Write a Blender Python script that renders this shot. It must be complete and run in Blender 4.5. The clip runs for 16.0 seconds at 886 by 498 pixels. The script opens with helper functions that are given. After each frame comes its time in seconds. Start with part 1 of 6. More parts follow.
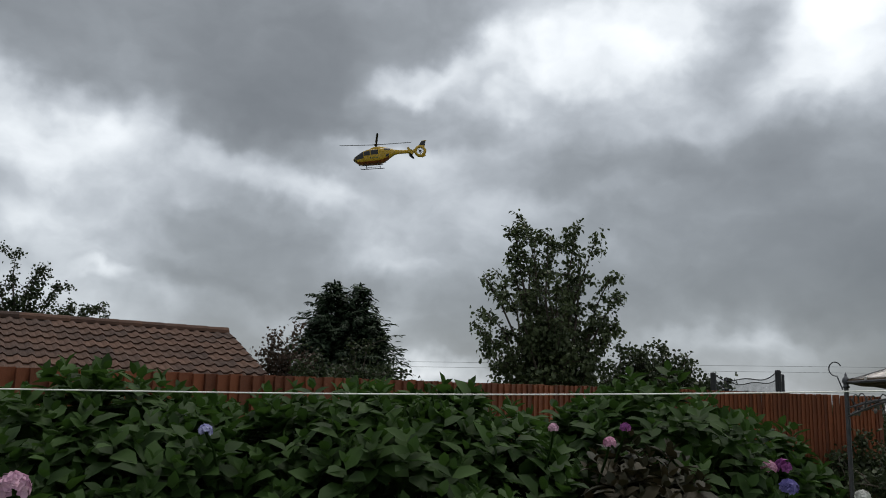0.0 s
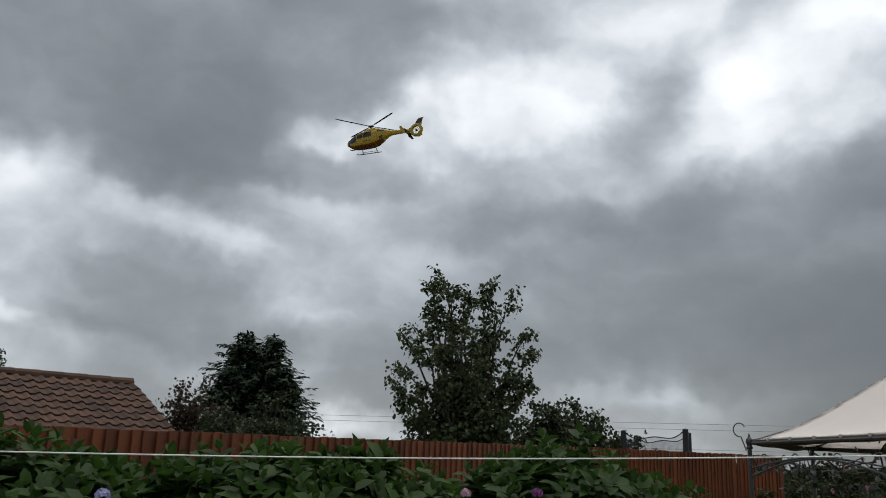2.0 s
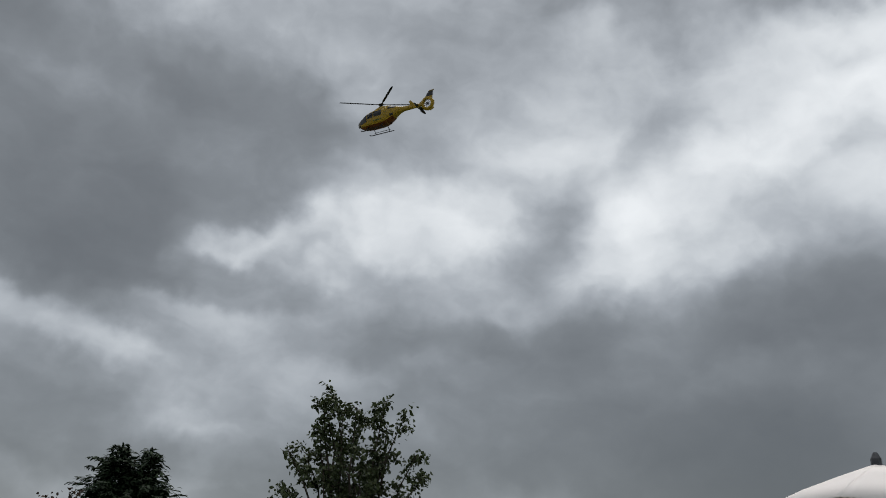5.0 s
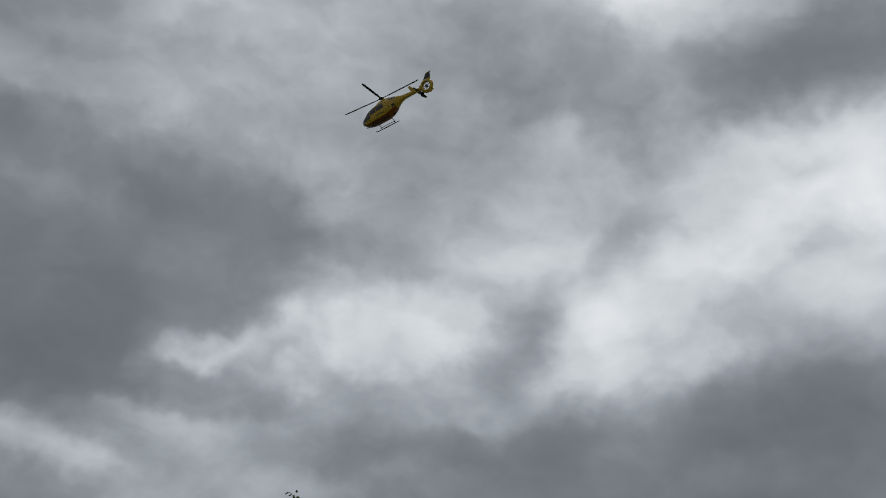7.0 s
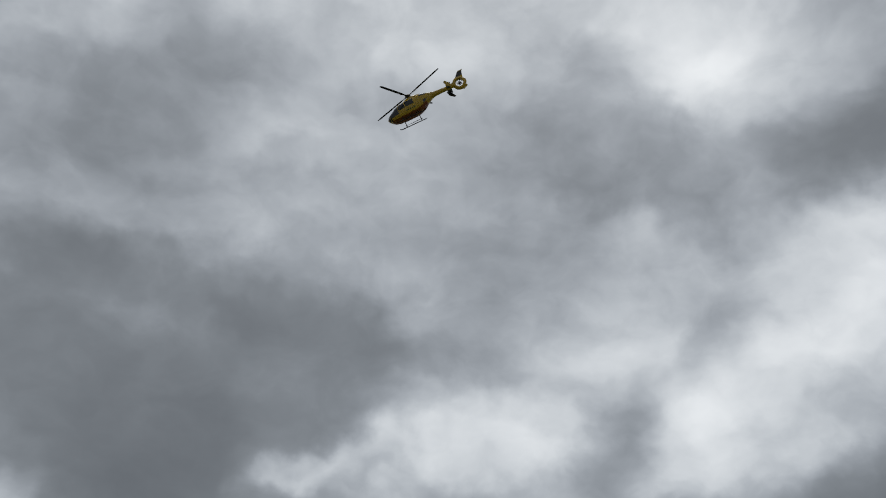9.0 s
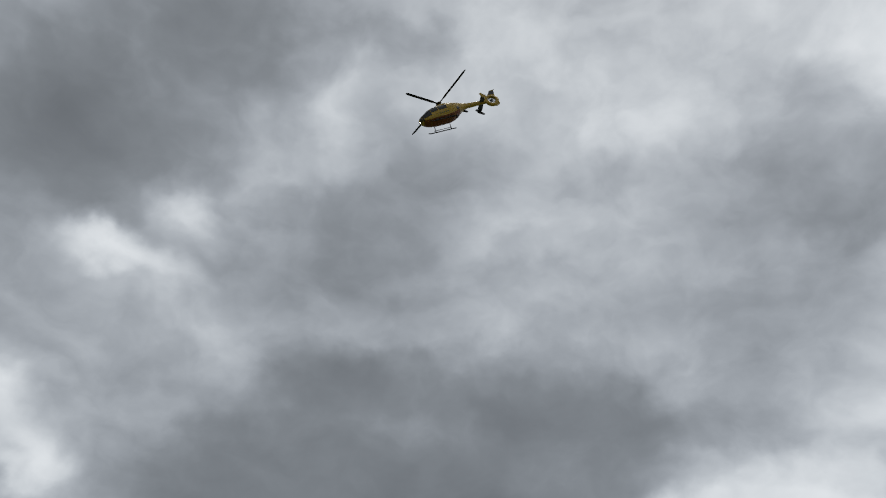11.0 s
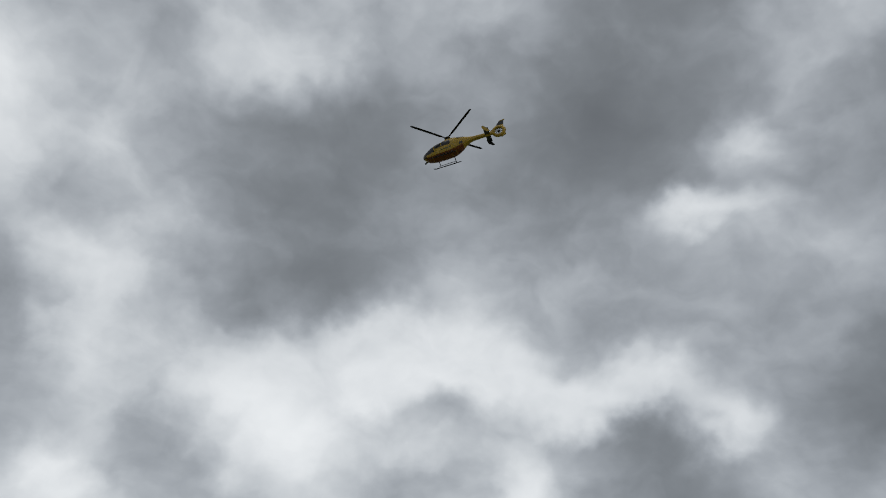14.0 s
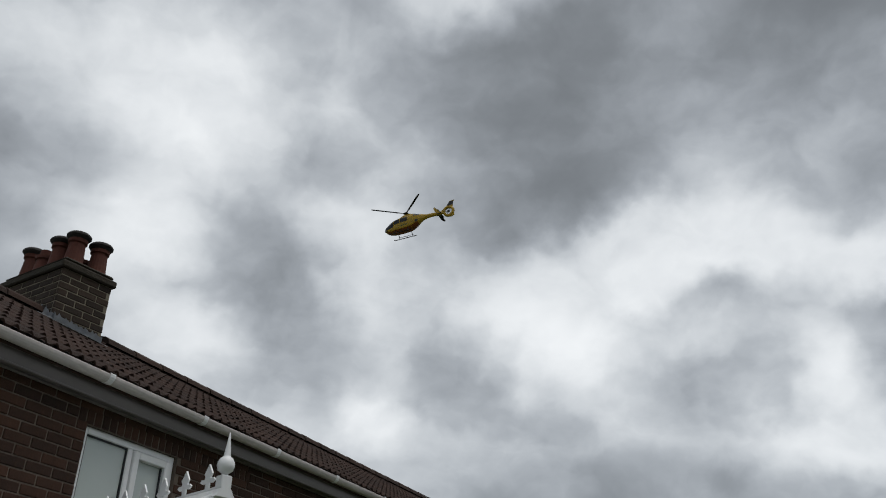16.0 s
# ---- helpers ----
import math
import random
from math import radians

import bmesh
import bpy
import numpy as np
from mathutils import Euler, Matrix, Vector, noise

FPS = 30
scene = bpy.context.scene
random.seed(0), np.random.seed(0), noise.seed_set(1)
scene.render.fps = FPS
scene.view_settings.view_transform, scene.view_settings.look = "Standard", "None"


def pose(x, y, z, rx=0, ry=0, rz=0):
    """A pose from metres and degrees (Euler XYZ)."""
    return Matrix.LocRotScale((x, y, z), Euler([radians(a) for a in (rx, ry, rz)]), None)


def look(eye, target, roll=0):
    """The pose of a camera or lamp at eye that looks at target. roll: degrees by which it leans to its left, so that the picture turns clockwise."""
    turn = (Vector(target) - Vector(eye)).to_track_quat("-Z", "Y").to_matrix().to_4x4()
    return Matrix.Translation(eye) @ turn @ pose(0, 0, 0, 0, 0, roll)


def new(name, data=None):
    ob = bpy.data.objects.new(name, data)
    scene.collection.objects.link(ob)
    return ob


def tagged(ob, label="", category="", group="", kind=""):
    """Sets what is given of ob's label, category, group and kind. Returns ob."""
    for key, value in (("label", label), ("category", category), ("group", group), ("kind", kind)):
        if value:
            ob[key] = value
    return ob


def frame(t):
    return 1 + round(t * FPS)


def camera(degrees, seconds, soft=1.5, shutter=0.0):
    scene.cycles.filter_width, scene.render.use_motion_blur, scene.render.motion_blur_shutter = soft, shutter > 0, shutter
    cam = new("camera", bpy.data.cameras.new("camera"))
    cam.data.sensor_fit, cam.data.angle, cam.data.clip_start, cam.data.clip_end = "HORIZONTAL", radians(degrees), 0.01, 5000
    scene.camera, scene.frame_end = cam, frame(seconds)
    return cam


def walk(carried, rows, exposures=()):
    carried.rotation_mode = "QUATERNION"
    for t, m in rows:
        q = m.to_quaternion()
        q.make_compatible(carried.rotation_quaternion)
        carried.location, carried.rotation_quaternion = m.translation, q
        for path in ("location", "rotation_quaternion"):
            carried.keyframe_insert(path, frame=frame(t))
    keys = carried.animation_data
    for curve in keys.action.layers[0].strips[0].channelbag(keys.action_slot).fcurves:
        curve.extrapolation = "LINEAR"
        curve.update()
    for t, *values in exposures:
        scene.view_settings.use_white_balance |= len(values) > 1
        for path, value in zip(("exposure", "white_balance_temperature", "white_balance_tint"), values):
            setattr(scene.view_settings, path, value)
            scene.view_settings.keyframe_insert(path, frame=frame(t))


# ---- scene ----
# ---- camera and its walk ----
cam = camera(55.0, 16.0, soft=1.0)
EYE = 1.5
ROWS = [
    (0.0, -0.32, 10.50, -1.72),
    (0.5, -1.80, 10.57, -1.76),
    (1.0, -2.53, 11.38, -1.59),
    (1.5, -4.01, 12.87, -1.78),
    (2.0, -6.06, 14.22, -2.08),
    (2.5, -7.38, 15.09, -2.01),
    (3.0, -7.64, 17.42, -2.09),
    (3.5, -7.85, 20.08, -2.10),
    (4.0, -9.92, 21.43, -2.10),
    (6.5, -15.52, 26.04, -2.89),
    (7.0, -15.28, 29.54, -1.97),
    (7.5, -14.72, 31.91, -1.56),
    (8.0, -13.61, 33.80, -1.26),
    (10.5, 5.64, 40.09, -2.16),
    (11.0, 11.07, 41.64, -2.56),
    (11.5, 16.46, 42.13, -2.68),
    (12.0, 22.26, 41.84, -2.80),
    (12.5, 30.37, 41.00, -2.72),
    (13.0, 38.36, 40.14, -2.36),
    (13.5, 47.65, 38.23, -2.40),
    (14.0, 58.72, 35.20, -3.46),
    (14.5, 66.57, 33.13, -2.69),
    (15.0, 70.73, 31.73, -2.19),
    (15.5, 75.46, 30.19, -1.12),
    (16.0, 79.75, 28.37, -0.84),
]
# the phone rises a little as it tilts up, and sinks again on the turn
RISE = ((0.0, 0.0), (0.5, 0.002), (1.0, 0.01), (1.5, 0.022), (2.0, 0.03), (2.5, 0.036), (3.0, 0.04), (4.0, 0.045), (7.0, 0.04), (10.5, 0.0), (16.0, 0.0))
walk(cam, [(t, pose(0, 0, EYE + float(np.interp(t, [r[0] for r in RISE], [r[1] for r in RISE])), 90 + pitch, roll, yaw)) for t, yaw, pitch, roll in ROWS],
     exposures=((0.0, 0.54), (1.5, 0.5), (2.5, 0.42), (4.0, 0.25), (6.5, -0.03), (7.0, -0.05), (8.0, 0.03), (10.5, 0.01), (11.5, 0.13), (12.5, 0.12), (13.5, -0.05), (14.5, 0.04), (15.3, 0.0), (16.0, 0.09)))


def polar(az, el, r):
    """A place r metres away over the ground, at an azimuth (right of +y) and an elevation seen from the eye, in degrees."""
    return Vector((r * math.sin(radians(az)), r * math.cos(radians(az)), EYE + r * math.tan(radians(el))))


# ---- world: a broken overcast sky ----
world = bpy.data.worlds.new("world")
scene.world = world
world.use_nodes = True
wt = world.node_tree
wt.nodes.clear()


def wnode(kind):
    return wt.nodes.new(kind)


def wmath(op, a, b=None, c=None):
    nd = wnode("ShaderNodeMath")
    nd.operation = op
    for i, v in enumerate((a, b, c)):
        if v is None:
            continue
        if isinstance(v, (int, float)):
            nd.inputs[i].default_value = v
        else:
            wt.links.new(v, nd.inputs[i])
    return nd.outputs[0]


def wvec(op, a, b, scale=None):
    nd = wnode("ShaderNodeVectorMath")
    nd.operation = op
    for i, v in enumerate((a, b)):
        if v is None:
            continue
        if isinstance(v, tuple):
            nd.inputs[i].default_value = v
        else:
            wt.links.new(v, nd.inputs[i])
    if scale is not None:
        if isinstance(scale, (int, float)):
            nd.inputs["Scale"].default_value = scale
        else:
            wt.links.new(scale, nd.inputs["Scale"])
    return nd.outputs[0]


def wnoise(vector, scale, detail, rough, distortion=0.0):
    nd = wnode("ShaderNodeTexNoise")
    wt.links.new(vector, nd.inputs["Vector"])
    nd.inputs["Scale"].default_value, nd.inputs["Detail"].default_value = scale, detail
    nd.inputs["Roughness"].default_value, nd.inputs["Distortion"].default_value = rough, distortion
    return nd


SKY_DIR = wnode("ShaderNodeTexCoord").outputs["Generated"]
# the edges of the cloud masses are lumpy at three scales
coarse = wvec("SCALE", wvec("SUBTRACT", wnoise(SKY_DIR, 3.4, 2, 0.5).outputs["Color"], (0.5, 0.5, 0.5)), None, 0.06)
fine = wvec("SCALE", wvec("SUBTRACT", wnoise(SKY_DIR, 10.0, 3, 0.5).outputs["Color"], (0.5, 0.5, 0.5)), None, 0.085)
tiny = wvec("SCALE", wvec("SUBTRACT", wnoise(SKY_DIR, 34.0, 4, 0.5).outputs["Color"], (0.5, 0.5, 0.5)), None, 0.028)
FRAYED = wvec("ADD", wvec("ADD", SKY_DIR, coarse), wvec("ADD", fine, tiny))
SKY_SUM = wmath("ADD", 0.03, 0.0)
DRIFT = wmath("ADD", 0.0, 0.0)


def cloud_space(source, az, el, wide, high, tilt):
    """How deep a direction lies inside an ellipse of sky: 1 in its middle, 0 at its rim and beyond."""
    a, h = radians(az), radians(el)
    out = Vector((math.sin(a) * math.cos(h), math.cos(a) * math.cos(h), math.sin(h)))
    right = Vector((math.cos(a), -math.sin(a), 0))
    up = right.cross(out)
    m = Matrix((right, up, -out)).transposed() @ Matrix.Rotation(radians(tilt), 3, "Z")
    nd = wnode("ShaderNodeMapping")
    nd.vector_type = "TEXTURE"
    wt.links.new(source, nd.inputs["Vector"])
    nd.inputs["Location"].default_value = out
    nd.inputs["Rotation"].default_value = m.to_euler()
    nd.inputs["Scale"].default_value = (radians(wide), radians(high), 0.8)
    soft = wnode("ShaderNodeTexGradient")
    soft.gradient_type = "SPHERICAL"
    wt.links.new(nd.outputs[0], soft.inputs[0])
    return soft.outputs["Fac"]


def cloud(az, el, wide, high, tilt, amount, edge):
    """One cloud mass (amount below 0: thick and dark) or thin bright place, in degrees across the sky; edge: how far in its rim is soft."""
    global SKY_SUM
    rim = wnode("ShaderNodeMapRange")
    rim.interpolation_type = "SMOOTHSTEP"
    rim.inputs["From Max"].default_value = edge
    wt.links.new(cloud_space(FRAYED, az, el, wide, high, tilt), rim.inputs["Value"])
    SKY_SUM = wmath("MULTIPLY_ADD", rim.outputs[0], amount, SKY_SUM)


def drift(az, el, wide, amount):
    """The broad, slow changes of tone behind the clouds."""
    global DRIFT
    DRIFT = wmath("MULTIPLY_ADD", cloud_space(SKY_DIR, az, el, wide, wide, 0), amount, DRIFT)


cloud(-12.6, 26.5, 22.8, 10.2, 8, -0.6, 0.55)
cloud(-11.3, 19.1, 9.2, 3.2, 4, -0.15, 0.7)
cloud(-0.1, 28.3, 6.0, 4.8, 8, -0.2, 0.8)
cloud(-2.9, 18.6, 10, 2.2, 2, -0.3, 0.7)
cloud(-12, 14.7, 8.4, 1.9, -16, 0.28, 0.9)
cloud(-1.6, 21.7, 6.8, 1.68, 20, 0.27, 0.8)
cloud(8.5, 23.2, 8.8, 3, -5, 0.42, 0.9)
cloud(4.3, 21, 2.2, 1.5, -2, 0.1, 0.8)
cloud(-6.4, 19.3, 2.4, 1.6, -2, 0.25, 0.9)
cloud(22.7, 11.1, 20, 5.2, 2, -0.42, 0.9)
cloud(13.8, 7.1, 19.2, 3.0, 0, -0.32, 0.9)
cloud(29.6, 8.0, 16.8, 5.6, -2, -0.35, 1.0)
cloud(25.1, 15.5, 12.0, 3.2, 4, -0.25, 0.9)
cloud(-0.8, 27.8, 6.8, 5.7, -2, -0.25, 1.10)
cloud(13.4, 23.5, 4.2, 2.1, -2, 0.20, 1.10)
cloud(19.6, 23.6, 3.9, 6.2, -22, -0.32, 1.10)
cloud(42.1, 34.3, 12.5, 4.7, 13, 0.45, 1.10)
cloud(33.3, 27.7, 9.9, 3.9, 23, 0.55, 1.10)
cloud(45.7, 30.7, 5.2, 3.1, -2, 0.32, 1.10)
cloud(36.2, 31, 7.8, 4.7, -2, 0.25, 1.10)
cloud(41.4, 33.2, 3.9, 1.8, -2, -0.28, 1.10)
cloud(25.3, 23.9, 5.7, 4.2, -2, 0.24, 1.10)
cloud(32.3, 23.1, 8.3, 4.7, -2, 0.20, 1.10)
cloud(33.5, 40.1, 21.8, 5.7, -10, -0.35, 1.05)
cloud(46.1, 39, 10.4, 6.8, -2, -0.25, 1.10)
cloud(32.3, 17.4, 21.8, 4.7, 3, -0.40, 1.05)
cloud(39.9, 20.6, 10.4, 5.2, -2, -0.20, 1.10)
cloud(13.4, 16.1, 18.2, 3.1, -2, -0.25, 1.10)
cloud(-16.1, 30.4, 5.7, 2.1, -2, 0.24, 1.10)
cloud(-16.4, 33.5, 6.2, 3.1, -2, -0.16, 1.10)
cloud(2.2, 42.8, 15.6, 4.2, -2, 0.12, 1.10)
cloud(-1.6, 35.9, 5.2, 4.7, -2, -0.12, 1.10)
cloud(-27.1, 16.1, 8.8, 4.7, -17, 0.38, 1.10)
cloud(-21.6, 7.4, 3.1, 0.8, -2, 0.24, 1.10)
cloud(-10.7, 7.8, 13.0, 2.1, -2, -0.20, 1.10)
cloud(-16.9, 8.1, 3.1, 1.0, -2, -0.10, 1.10)
cloud(-26.8, 10.4, 3.6, 2.1, -2, 0.16, 1.10)
cloud(-16.3, 10, 13.0, 2.6, -2, -0.12, 1.10)
cloud(-13.7, 13.9, 10.4, 3.1, -2, 0.15, 1.10)
cloud(-4, 9.6, 5.2, 1.6, -2, 0.16, 1.10)
cloud(26.2, 16.7, 5.7, 3.1, -2, -0.16, 1.10)
cloud(0.9, 2.2, 8.8, 1.4, -2, 0.35, 1.10)
cloud(22.4, 4.1, 13.0, 1.3, -2, 0.10, 1.10)
cloud(-40.2, 43.8, 13.0, 6.8, -2, -0.25, 1.10)
cloud(-19.2, 54.8, 6.2, 3.1, -2, -0.24, 1.10)
cloud(-39.8, 37.4, 6.8, 2.6, -2, 0.35, 1.10)
cloud(-35, 42.1, 3.1, 2.6, -2, 0.16, 1.10)
cloud(-23.6, 50.1, 2.6, 5.7, -2, 0.20, 1.10)
cloud(-1.4, 52.1, 13.0, 6.2, -2, 0.20, 1.10)
cloud(6.3, 48, 4.2, 3.1, -2, 0.28, 1.10)
cloud(30.9, 46.6, 4.2, 3.1, -2, 0.28, 1.10)
cloud(22.9, 44.9, 10.4, 7.8, -2, -0.35, 1.05)
cloud(26.4, 40.3, 7.8, 5.7, -2, -0.30, 1.10)
cloud(-8.9, 43.5, 3.1, 8.8, -37, 0.12, 1.10)
cloud(-6.1, 27.4, 13.5, 6.5, 13, -0.3, 0.7)
cloud(-27.7, 24.3, 14.6, 5.7, -2, -0.2, 1.05)
cloud(4.7, 28.1, 3.6, 3.6, -2, 0.24, 1.05)
cloud(10, 25.6, 9.4, 3.6, -2, 0.35, 1.10)
cloud(21.6, 29.7, 6.2, 5.2, -2, 0.16, 1.10)
cloud(-13.4, 32.1, 4.7, 2.1, 8, 0.16, 1.10)
cloud(-55.5, 42, 24.3, 11.3, 2, -0.4, 0.88)
cloud(-34.4, 52.6, 9.4, 8.3, -2, -0.30, 1.10)
cloud(-41.1, 37, 4.2, 2.1, 18, 0.2, 1.05)
cloud(-35, 41.3, 3.1, 3.1, -2, 0.18, 1.1)
cloud(-63.4, 27.4, 13.5, 5.2, -2, 0.50, 1.05)
cloud(-50, 25.8, 13.0, 3.6, -2, 0.35, 1.10)
cloud(-60.3, 24.3, 4.7, 3.1, -2, -0.22, 1.10)
cloud(-75, 46.6, 8.3, 3.6, -2, 0.20, 1.10)
cloud(-74.5, 33.4, 13.5, 10.3, -18, -0.42, 0.88)
cloud(-70.5, 40.2, 13.0, 6.2, -3, -0.25, 1.10)
cloud(-68.9, 26.3, 14.6, 4.2, 7, 0.40, 1.10)
cloud(-71.4, 21.7, 6.8, 5.7, -3, 0.40, 1.10)
cloud(-48.1, 25.9, 6.8, 3.1, 12, 0.30, 1.10)
cloud(-40, 24.2, 4.7, 3.1, -3, 0.36, 1.10)
cloud(-46.1, 20.1, 9.7, 7.0, -3, -0.48, 0.79)
cloud(-63, 18.4, 10.4, 4.2, -3, -0.30, 1.05)
cloud(-77.8, 18.9, 6.8, 5.2, -3, -0.30, 1.10)
cloud(-61, 24.6, 4.7, 2.6, -3, -0.1, 1.1)
cloud(-54.2, 18.8, 3.6, 4.7, -3, 0.2, 1.1)
cloud(-38.3, 31.2, 9.4, 5.2, -3, -0.20, 1.10)
cloud(-93.7, 26.4, 8.8, 5.7, -33, -0.3, 1.05)
cloud(-91, 34.1, 4.7, 4.7, -3, -0.18, 1.10)
cloud(-100.5, 36.8, 9.4, 7.8, -3, 0.35, 1.10)
cloud(-86.8, 29.7, 6.2, 3.6, -3, 0.16, 1.10)
cloud(-86.4, 25, 3.1, 5.2, -3, 0.20, 1.10)
cloud(-90.2, 21, 7.3, 4.7, -3, -0.20, 1.10)
cloud(-84.8, 16.7, 4.2, 2.6, -3, 0.32, 1.10)
cloud(-81.1, 45, 5.2, 4.7, -3, 0.12, 1.10)
cloud(-108.9, 37.1, 11.4, 7.3, -1, 0.40, 1.10)
cloud(-103.5, 27.5, 6.8, 5.7, -1, 0.30, 1.10)
cloud(-98, 21.1, 7.8, 4.7, -1, 0.30, 1.10)
cloud(-84.8, 15.6, 4.7, 3.1, -1, 0.24, 1.10)
cloud(-53.6, 20.6, 5.2, 4.7, -1, 0.20, 1.10)
cloud(-54.3, 14.2, 6.8, 3.1, -1, 0.35, 1.10)
cloud(-62.8, 13.2, 13.0, 2.6, -1, -0.15, 1.10)
# the broad drift of light and dark behind them
drift(-29.9, 2, 12, -0.073)
drift(-21.9, 2, 12, -0.087)
drift(-13.9, 2, 12, 0.096)
drift(-5.9, 2, 12, 0.055)
drift(18.1, 2, 12, 0.125)
drift(26.1, 2, 12, 0.029)
drift(34.1, 2, 12, -0.065)
drift(-93.6, 10, 12, 0.022)
drift(-85.5, 10, 12, 0.023)
drift(-77.4, 10, 12, -0.024)
drift(-69.3, 10, 12, -0.043)
drift(-61.1, 10, 12, -0.021)
drift(-28.6, 10, 12, -0.025)
drift(-20.5, 10, 12, -0.218)
drift(-12.4, 10, 12, -0.114)
drift(-4.3, 10, 12, 0.040)
drift(3.9, 10, 12, -0.062)
drift(12.0, 10, 12, 0.113)
drift(20.1, 10, 12, 0.026)
drift(28.2, 10, 12, -0.160)
drift(36.3, 10, 12, -0.127)
drift(-101.2, 18, 12, 0.011)
drift(-92.8, 18, 12, 0.040)
drift(-84.4, 18, 12, 0.036)
drift(-75.9, 18, 12, 0.012)
drift(-67.5, 18, 12, 0.029)
drift(-59.1, 18, 12, 0.020)
drift(-25.5, 18, 12, 0.048)
drift(-17.1, 18, 12, -0.089)
drift(-8.6, 18, 12, 0.146)
drift(-0.2, 18, 12, 0.112)
drift(8.2, 18, 12, -0.141)
drift(16.6, 18, 12, 0.008)
drift(25.0, 18, 12, -0.119)
drift(33.4, 18, 12, -0.037)
drift(41.8, 18, 12, 0.019)
drift(-109.1, 26, 12, 0.009)
drift(-64.6, 26, 12, 0.049)
drift(-55.7, 26, 12, 0.020)
drift(-46.8, 26, 12, -0.047)
drift(-37.9, 26, 12, 0.024)
drift(-29.0, 26, 12, -0.104)
drift(-20.1, 26, 12, 0.137)
drift(-11.2, 26, 12, -0.072)
drift(6.6, 26, 12, 0.008)
drift(15.5, 26, 12, 0.075)
drift(24.4, 26, 12, 0.178)
drift(33.3, 26, 12, -0.018)
drift(42.2, 26, 12, 0.156)
drift(-89.1, 34, 12, 0.017)
drift(-69.8, 34, 12, -0.035)
drift(-60.1, 34, 12, 0.050)
drift(-50.5, 34, 12, -0.058)
drift(-40.8, 34, 12, 0.054)
drift(-31.2, 34, 12, 0.015)
drift(-11.9, 34, 12, 0.015)
drift(-2.2, 34, 12, 0.094)
drift(17.1, 34, 12, -0.207)
drift(26.7, 34, 12, -0.050)
drift(36.4, 34, 12, -0.151)
drift(46.0, 34, 12, 0.100)
drift(-96.5, 42, 12, 0.014)
drift(-74.9, 42, 12, -0.021)
drift(-64.2, 42, 12, 0.058)
drift(-53.4, 42, 12, 0.022)
drift(-42.6, 42, 12, -0.043)
drift(-31.9, 42, 12, 0.039)
drift(-21.1, 42, 12, -0.153)
drift(-10.3, 42, 12, 0.031)
drift(0.4, 42, 12, 0.043)
drift(11.2, 42, 12, -0.039)
drift(21.9, 42, 12, 0.189)
drift(32.7, 42, 12, 0.104)
drift(43.5, 42, 12, -0.012)
drift(-80.7, 50, 12, -0.020)
drift(-68.2, 50, 12, 0.034)
drift(-55.8, 50, 12, 0.022)
drift(-43.3, 50, 12, -0.106)
drift(-30.9, 50, 12, 0.056)
drift(-18.4, 50, 12, 0.085)
drift(-6.0, 50, 12, -0.038)
drift(6.5, 50, 12, -0.073)
drift(18.9, 50, 12, 0.015)
drift(-42.5, 58, 12, -0.030)
drift(-27.4, 58, 12, 0.033)
drift(2.8, 58, 12, -0.050)
drift(17.9, 58, 12, -0.038)
drift(12, 2, 9, -0.26)
drift(9, 7, 12, -0.15)
drift(28, 5, 14, 0.12)
drift(26, 13, 10, 0.1)
drift(8, 9, 13, -0.19)
drift(19, 6, 12, -0.17)
drift(2, 3, 9, -0.08)
# brighter overhead, where the sun stands behind the cloud
cloud(25.0, 88.0, 50.0, 50.0, 0, 0.7, 1.0)
# the broad drift of light and dark behind them
drift(-13.9, 2, 12, -0.300)
drift(-5.9, 2, 12, -0.095)
drift(26.1, 2, 12, -0.314)
drift(34.1, 2, 12, -0.415)
drift(-93.6, 10, 12, 0.069)
drift(-85.5, 10, 12, 0.099)
drift(-77.4, 10, 12, -0.166)
drift(-69.3, 10, 12, -0.207)
drift(-61.1, 10, 12, -0.070)
drift(-53.0, 10, 12, -0.027)
drift(-20.5, 10, 12, 0.396)
drift(-12.4, 10, 12, -0.028)
drift(-4.3, 10, 12, -0.096)
drift(3.9, 10, 12, -0.051)
drift(12.0, 10, 12, 0.282)
drift(20.1, 10, 12, -0.059)
drift(28.2, 10, 12, 0.013)
drift(36.3, 10, 12, -0.419)
drift(-101.2, 18, 12, 0.019)
drift(-84.4, 18, 12, 0.125)
drift(-75.9, 18, 12, 0.199)
drift(-67.5, 18, 12, 0.237)
drift(-59.1, 18, 12, 0.195)
drift(-50.7, 18, 12, 0.147)
drift(-42.3, 18, 12, 0.140)
drift(-33.9, 18, 12, -0.107)
drift(-25.5, 18, 12, 0.037)
drift(-17.1, 18, 12, -0.192)
drift(-8.6, 18, 12, -0.294)
drift(-0.2, 18, 12, 0.141)
drift(8.2, 18, 12, -0.030)
drift(16.6, 18, 12, -0.154)
drift(25.0, 18, 12, 0.066)
drift(33.4, 18, 12, 0.297)
drift(41.8, 18, 12, -0.368)
drift(-100.2, 26, 12, 0.182)
drift(-91.3, 26, 12, -0.065)
drift(-82.4, 26, 12, -0.034)
drift(-73.5, 26, 12, -0.031)
drift(-64.6, 26, 12, -0.128)
drift(-46.8, 26, 12, -0.040)
drift(-37.9, 26, 12, 0.044)
drift(-29.0, 26, 12, 0.029)
drift(-20.1, 26, 12, 0.209)
drift(-11.2, 26, 12, -0.041)
drift(-2.3, 26, 12, 0.223)
drift(6.6, 26, 12, -0.106)
drift(15.5, 26, 12, 0.166)
drift(24.4, 26, 12, 0.027)
